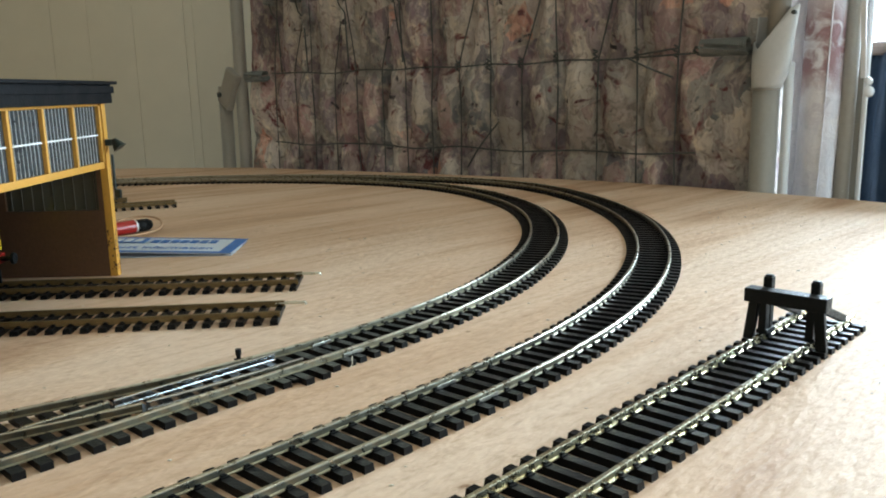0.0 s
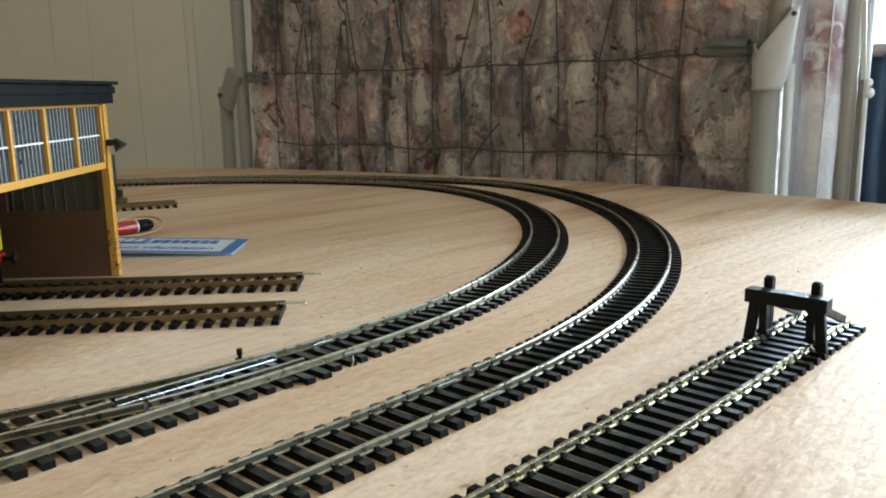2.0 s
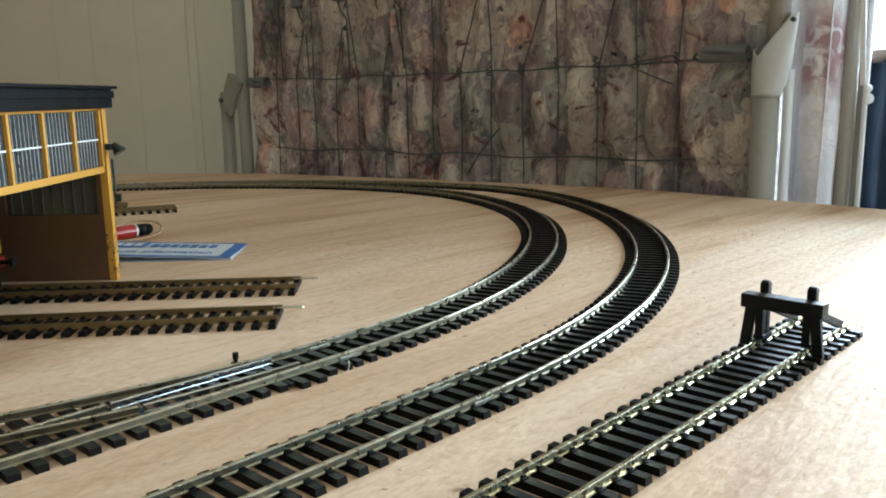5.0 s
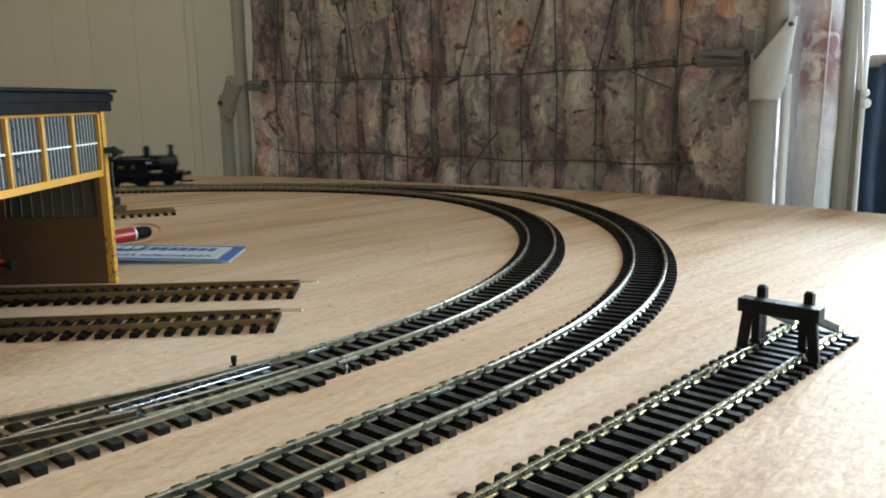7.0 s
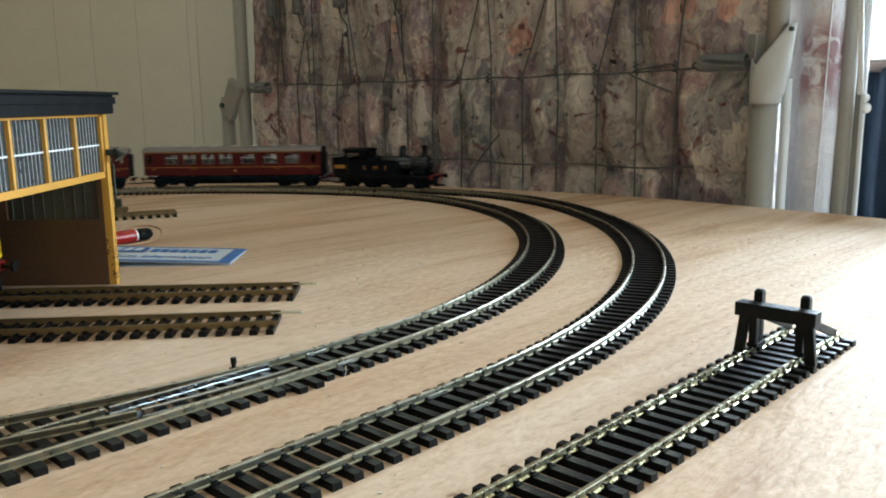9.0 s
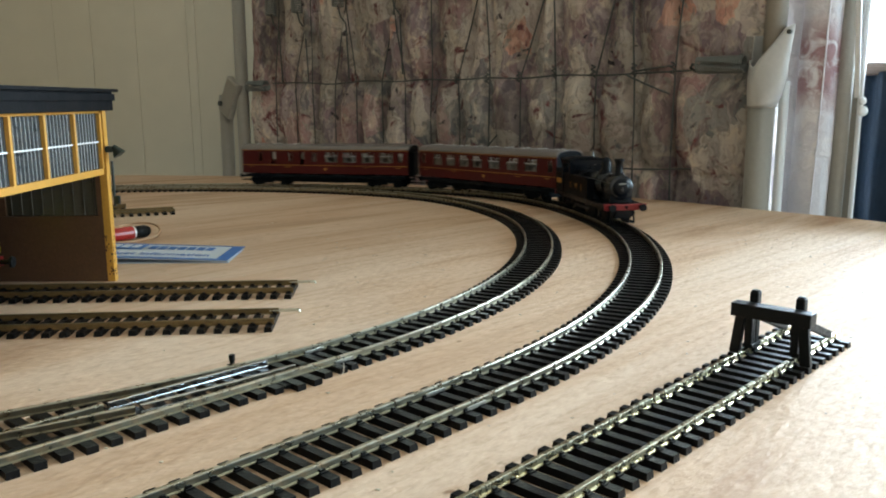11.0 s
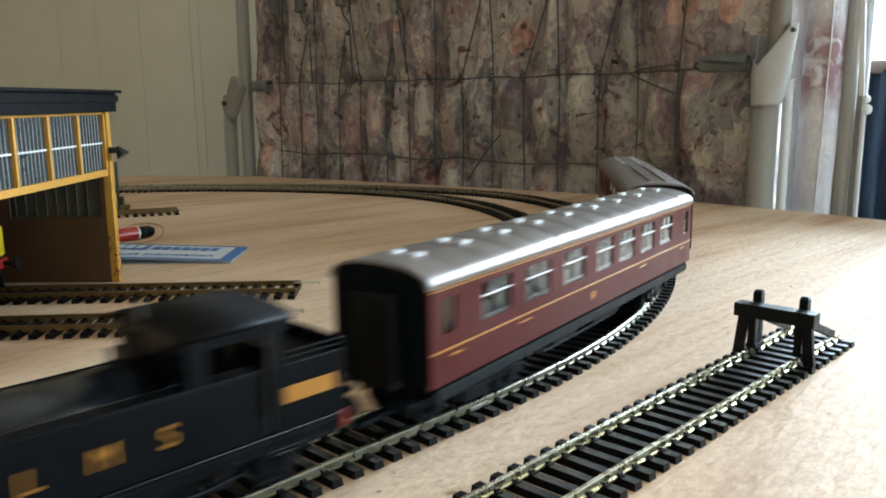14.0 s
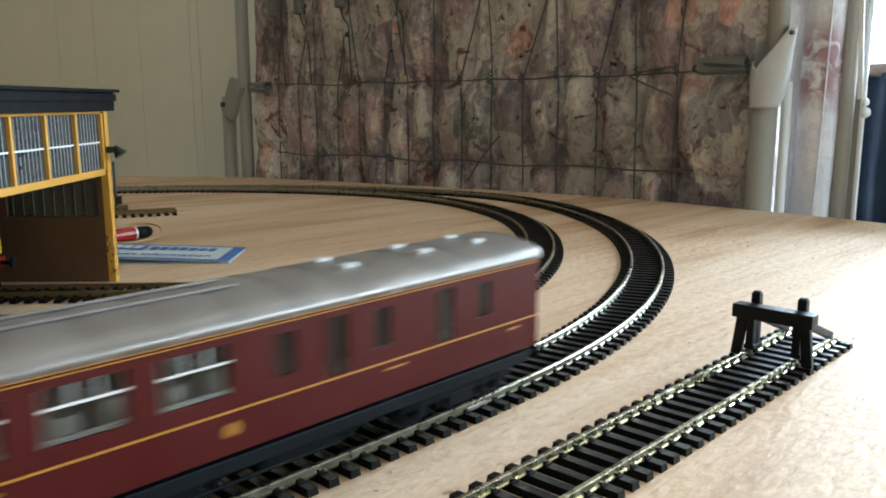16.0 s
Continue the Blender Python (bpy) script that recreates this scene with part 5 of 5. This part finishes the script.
def tank_engine():
    lo = thing("tank_engine", "black tank engine with red buffer beam and gold letters", "model locomotive")
    F, Bk, W = 0.0670, -0.0630, 0.0155
    run = part("running_plate", box(bmesh.new(), Bk + 0.001, F - 0.0015, -0.0158, 0.0158, 0.0142, 0.0158, 0.0003), LOCO_BLACK, lo)
    part("valance", box(box(bmesh.new(), Bk + 0.001, F - 0.002, 0.0148, 0.0156, 0.0118, 0.0142), Bk + 0.001, F - 0.002, -0.0156, -0.0148, 0.0118, 0.0142), LOCO_BLACK, run)
    part("frame", box(bmesh.new(), Bk + 0.004, F - 0.004, -0.0062, 0.0062, 0.0050, 0.0142, 0.0004), LOCO_BLACK, lo)
    for x, s in ((F, 1), (Bk, -1)):
        bb = part("buffer_beam", box(bmesh.new(), *sorted((x, x - s * 0.0016)), -0.0160, 0.0160, 0.0116, 0.0162, 0.0003), BEAM_RED, lo, "red buffer beam")
        for y in (-0.0115, 0.0115):
            part("buffer", lathe(bmesh.new(), [(0.0018, 0), (0.0014, s * 0.0022), (0.0011, s * 0.0040), (0.0028, s * 0.0044), (0.0027, s * 0.0054)], (x, y, 0.0138), "X", 16), LOCO_BLACK, bb)
        part("coupling", box(bmesh.new(), *sorted((x - s * 0.004, x + s * 0.0085)), -0.0022, 0.0022, 0.0035, 0.0055, 0.0005), LOCO_BLACK, lo)
        part("coupling_hook", box(bmesh.new(), *sorted((x, x + s * 0.0030)), -0.0006, 0.0006, 0.0128, 0.0150, 0.0003), LOCO_BLACK, bb)
    # boiler and smokebox
    part("boiler", lathe(bmesh.new(), [(0.0091, -0.022), (0.0091, 0.038)], (0, 0, 0.0270), "X", 40), BOILER_BLACK, lo, "glossy black boiler", True)
    for x in (0.002, 0.032, -0.012):
        part("boiler_band", lathe(bmesh.new(), [(0.0090, x - 0.0005), (0.0093, x - 0.0005), (0.0093, x + 0.0005), (0.0090, x + 0.0005)], (0, 0, 0.0270), "X", 36), LOCO_BLACK, lo)
    sb = part("smokebox", lathe(bmesh.new(), [(0.0092, 0.0375), (0.0094, 0.038), (0.0094, 0.0565), (0.0088, 0.0572), (0.0070, 0.0574)], (0, 0, 0.0270), "X", 36), BOILER_BLACK, lo, "", True)
    part("smokebox_saddle", box(bmesh.new(), 0.039, 0.0565, -0.0085, 0.0085, 0.0158, 0.0235, 0.0008), LOCO_BLACK, sb)
    part("smokebox_door", lathe(bmesh.new(), [(0.0070, 0.0574), (0.0068, 0.0580), (0.0045, 0.0590), (0.0010, 0.0594)], (0, 0, 0.0270), "X", 32), LOCO_BLACK, sb, "", True)
    part("number_plate", box(bmesh.new(), 0.0590, 0.0596, -0.0026, 0.0026, 0.0297, 0.0305), TUBE, sb, "pale number plate bar")
    part("door_handle", box(bmesh.new(), 0.0593, 0.0600, -0.0003, 0.0003, 0.0248, 0.0275), WHEEL_STEEL, sb)
    for y in (-0.0065, 0.0065):
        part("lamp_iron", box(bmesh.new(), 0.0635, 0.0640, y - 0.0005, y + 0.0005, 0.0158, 0.0192), LOCO_BLACK, run)
    part("front_steps", box(bmesh.new(), 0.0585, 0.0615, -0.0050, 0.0050, 0.0158, 0.0186, 0.0006), LOCO_BLACK, run)
    part("chimney", lathe(bmesh.new(), [(0.0050, 0.0350), (0.0038, 0.0368), (0.0030, 0.0385), (0.0028, 0.0455), (0.0038, 0.0466), (0.0039, 0.0478), (0.0030, 0.0484)], (0.0510, 0, 0), "Z", 24), LOCO_BLACK, lo, "black chimney with a lipped top", True)
    part("dome", lathe(bmesh.new(), [(0.0058, 0.0345), (0.0046, 0.0366), (0.0041, 0.0385), (0.0041, 0.0440), (0.0036, 0.0462), (0.0024, 0.0474), (0.0008, 0.0478)], (0.0235, 0, 0), "Z", 24), LOCO_BLACK, lo, "black steam dome", True)
    part("safety_valve", lathe(bmesh.new(), [(0.0024, 0.0350), (0.0020, 0.0368), (0.0010, 0.0372), (0.0010, 0.0400)], (-0.0130, 0, 0), "Z", 16), LOCO_BLACK, lo)
    part("whistle", rod(bmesh.new(), (-0.0180, 0.003, 0.0455), (-0.0180, 0.003, 0.0500), 0.0005, None, 8), WHEEL_STEEL, lo, "steel whistle")
    # side tanks, cab and bunker
    for s in (-1, 1):
        tank = part("side_tank", box(bmesh.new(), -0.0385, 0.0240, *sorted((s * 0.0095, s * W)), 0.0158, 0.0316, 0.0005), LOCO_GREY, lo, "blue-black side tank with gold letters")
        part("tank_rim", rod(bmesh.new(), (-0.0385, s * (W - 0.0003), 0.0316), (0.0240, s * (W - 0.0003), 0.0316), 0.0005, None, 8), LOCO_GREY, tank)
        m = Matrix(((-s, 0, 0, 0), (0, 0, s, s * (W + 0.0001)), (0, 1, 0, 0.0212), (0, 0, 0, 1)))
        for ch, x in (("L", 0.0115), ("M", -0.0025), ("S", -0.0160)):
            mm = m.copy()
            mm.translation.x = x if s > 0 else -0.0070 - x
            lettering(ch, 0.0068, GOLD, tank, mm, "gold_letter", "gold letter " + ch)
        # cab side with opening
        bm = bmesh.new()
        a, b = sorted((s * (W - 0.0009), s * W))
        box(bm, -0.0260, -0.0215, a, b, 0.0316, 0.0432)
        box(bm, -0.0450, -0.0415, a, b, 0.0316, 0.0432)
        box(bm, -0.0415, -0.0260, a, b, 0.0395, 0.0432)
        part("cab_side", bm, LOCO_GREY, lo)
        part("handrail", rod(bmesh.new(), (-0.0405, s * (W + 0.0006), 0.0170), (-0.0405, s * (W + 0.0006), 0.0400), 0.00025, None, 6), WHEEL_STEEL, lo)
        part("bunker_side", box(bmesh.new(), Bk + 0.0008, -0.0422, *sorted((s * (W - 0.0009), s * W)), 0.0158, 0.0316, 0.0003), LOCO_GREY, lo)
        part("number_bar", box(bmesh.new(), -0.0595, -0.0450, *sorted((s * W, s * (W + 0.0002))), 0.0222, 0.0262), GOLD, lo, "gold number bar")
        for z in (0.0328, 0.0342):
            part("coal_rail", rod(bmesh.new(), (Bk + 0.0008, s * (W - 0.0006), z), (-0.0440, s * (W - 0.0006), z), 0.0004, None, 8), LOCO_GREY, lo)
        part("boiler_handrail", rod(bmesh.new(), (-0.020, s * 0.0082, 0.0308), (0.056, s * 0.0090, 0.0308), 0.00035, None, 8), WHEEL_STEEL, lo)
    bm = bmesh.new()
    box(bm, -0.0222, -0.0212, -W, W, 0.0316, 0.0345), box(bm, -0.0222, -0.0212, -W, W, 0.0395, 0.0432)
    for y0, y1 in ((-W, -0.0112), (-0.0052, 0.0052), (0.0112, W)):
        box(bm, -0.0222, -0.0212, y0, y1, 0.0345, 0.0395)
    cabf = part("cab_front", bm, LOCO_BLACK, lo)
    for y in (-0.0082, 0.0082):
        part("spectacle_rim", lathe(bmesh.new(), [(0.0026, -0.0210), (0.0031, -0.0210), (0.0031, -0.0204), (0.0026, -0.0204)], (0, y, 0.0370), "X", 20), LOCO_GREY, cabf, "dark spectacle rim")
    part("cab_rear", box(box(bmesh.new(), -0.0458, -0.0448, -W, W, 0.0158, 0.0345), -0.0458, -0.0448, -W, W, 0.0395, 0.0432), LOCO_BLACK, lo)
    part("cab_roof", extrude_outline(bmesh.new(), arch(W + 0.0008, 0.0428, 0.0452, 18, 0.9) + [(y, z - 0.0009) for y, z in arch(W + 0.0008, 0.0428, 0.0452, 18, 0.9)[::-1]], -0.0475, -0.0195), ROOF_BLACK, lo, "black arched cab roof", True)
    part("bunker_back", box(bmesh.new(), Bk + 0.0002, Bk + 0.0012, -W, W, 0.0158, 0.0345, 0.0003), LOCO_BLACK, lo)
    part("coal", box(bmesh.new(), Bk + 0.0012, -0.0460, -W + 0.001, W - 0.001, 0.0240, 0.0310, 0.0020), ROOF_BLACK, lo)
    part("cab_floor", box(bmesh.new(), -0.0448, -0.0222, -W + 0.001, W - 0.001, 0.0158, 0.0205), LOCO_BLACK, lo)
    # wheels and rods
    for x, r, sp in ((0.0470, 0.0068, 0), (0.0165, 0.0103, 0), (-0.0165, 0.0103, 0), (-0.0460, 0.0068, 0)):
        TURNING.append((wheelset(lo, x, r, "driving_wheelset" if r > 0.008 else "carrying_wheelset", spokes=sp), r, (x, 0, r)))
    rods = []
    for s in (-1, 1):
        ob = part("coupling_rod", box(bmesh.new(), -0.0185, 0.0185, s * 0.0112 - 0.0005, s * 0.0112 + 0.0005, -0.0009, 0.0009, 0.0003), WHEEL_STEEL, lo, "bright steel coupling rod")
        rods.append((ob, 0.0 if s > 0 else math.pi / 2))
        part("injector_pipe", sweep(bmesh.new(), [(-0.034, s * 0.0138, 0.0118), (-0.033, s * 0.0140, 0.0085), (-0.024, s * 0.0142, 0.0078), (-0.014, s * 0.0142, 0.0080), (-0.012, s * 0.0140, 0.0112)], 0.0006, 8), LOCO_GREY, lo, "thin feed pipe")
        for x in (-0.0460, 0.0470):
            part("axle_spring", box(box(bmesh.new(), x - 0.0055, x + 0.0055, *sorted((s * 0.0118, s * 0.0132)), 0.0092, 0.0108, 0.0004), x - 0.0018, x + 0.0018, *sorted((s * 0.0116, s * 0.0136)), 0.0048, 0.0098, 0.0004), LOCO_BLACK, lo)
        part("guard_iron", box(bmesh.new(), F - 0.0065, F - 0.0050, *sorted((s * 0.0078, s * 0.0090)), 0.0012, 0.0116, 0.0003), LOCO_BLACK, lo)
        part("cab_step", box(box(bmesh.new(), -0.0420, -0.0360, *sorted((s * 0.0135, s * 0.0158)), 0.0050, 0.0058), -0.0400, -0.0380, *sorted((s * 0.0148, s * 0.0156)), 0.0050, 0.0120), LOCO_BLACK, lo)
    for x0, x1 in ((-0.034, -0.028), (0.002, 0.008)):
        part("brake_hanger", box(box(bmesh.new(), x0, x1, 0.0088, 0.0098, 0.0040, 0.0120, 0.0005), x0, x1, -0.0098, -0.0088, 0.0040, 0.0120, 0.0005), LOCO_BLACK, lo)
    return lo, rods


engine, RODS = tank_engine()

# where the engine's front stands along its way, by the second
RUN_T = [0, 6.6, 7, 8, 9, 11.5, 12, 12.5, 13, 13.4, 14, 14.4, 15, 15.6, 16, 16.6]
RUN_S = [-0.096, 0.993, 1.065, 1.240, 1.383, 1.828, 1.906, 2.003, 2.104, 2.188, 2.304, 2.384, 2.501, 2.617, 2.693, 2.812]
_tt = np.arange(-1.0, 17.0, 0.01)
_ss = np.interp(_tt, RUN_T, RUN_S) + np.minimum(0, _tt) * 0.165
_ss = np.convolve(np.pad(_ss, 30, mode="edge"), np.hanning(61) / np.hanning(61).sum(), "same")[30:-30]
D0 = OUT.near(-0.0395, 0.1905)


def front(t):
    return float(np.interp(t, _tt, _ss))


def stand(s, half):
    """Pose of a vehicle whose pivots stand half before and behind s on the outer track."""
    pts = []
    for k in (half, -half):
        p = OUT.at(D0 + 2.183 - (s + k))
        pts.append(Vector((p[0], p[1], float(sag(p[1])) + RAIL_TOP)))
    d = pts[0] - pts[1]
    return Matrix.Translation((pts[0] + pts[1]) / 2) @ Euler((0, -math.atan2(d.z, math.hypot(d.x, d.y)), math.atan2(d.y, d.x))).to_matrix().to_4x4()


def heading(s):
    w = -OUT.way(D0 + 2.183 - s)
    return math.atan2(w[1], w[0])


def motions():
    steps = [k / 10 for k in range(0, 161)]
    behind = {engine: (0.067, 0.018), coach_front: (0.152 + 0.106, 0.075), coach_rear: (0.152 + 0.212 + 0.021 + 0.106, 0.075)}
    for ob, (back, half) in behind.items():
        walk(ob, [(t, stand(front(t) - back, half)) for t in steps])
    for bg, co, bx in SWIVEL:
        rows = []
        for t in steps:
            s = front(t) - behind[co][0]
            a = (heading(s + bx) - stand(s, 0.075).to_euler().z + math.pi) % (2 * math.pi) - math.pi
            rows.append((t, pose(bx, 0, 0, 0, 0, math.degrees(a))))
        walk(bg, rows)
    fine = [k / 30 for k in range(0, 481)]
    for ob, r, at in TURNING:
        walk(ob, [(t, Matrix.Translation(at) @ Euler((0, (front(t) - front(0)) / r, 0)).to_matrix().to_4x4()) for t in fine])
    for ob, lead in RODS:
        walk(ob, [(t, pose(0.0042 * math.sin((front(t) - front(0)) / 0.0103 + lead), 0, 0.0103 + 0.0042 * math.cos((front(t) - front(0)) / 0.0103 + lead))) for t in fine])


motions()
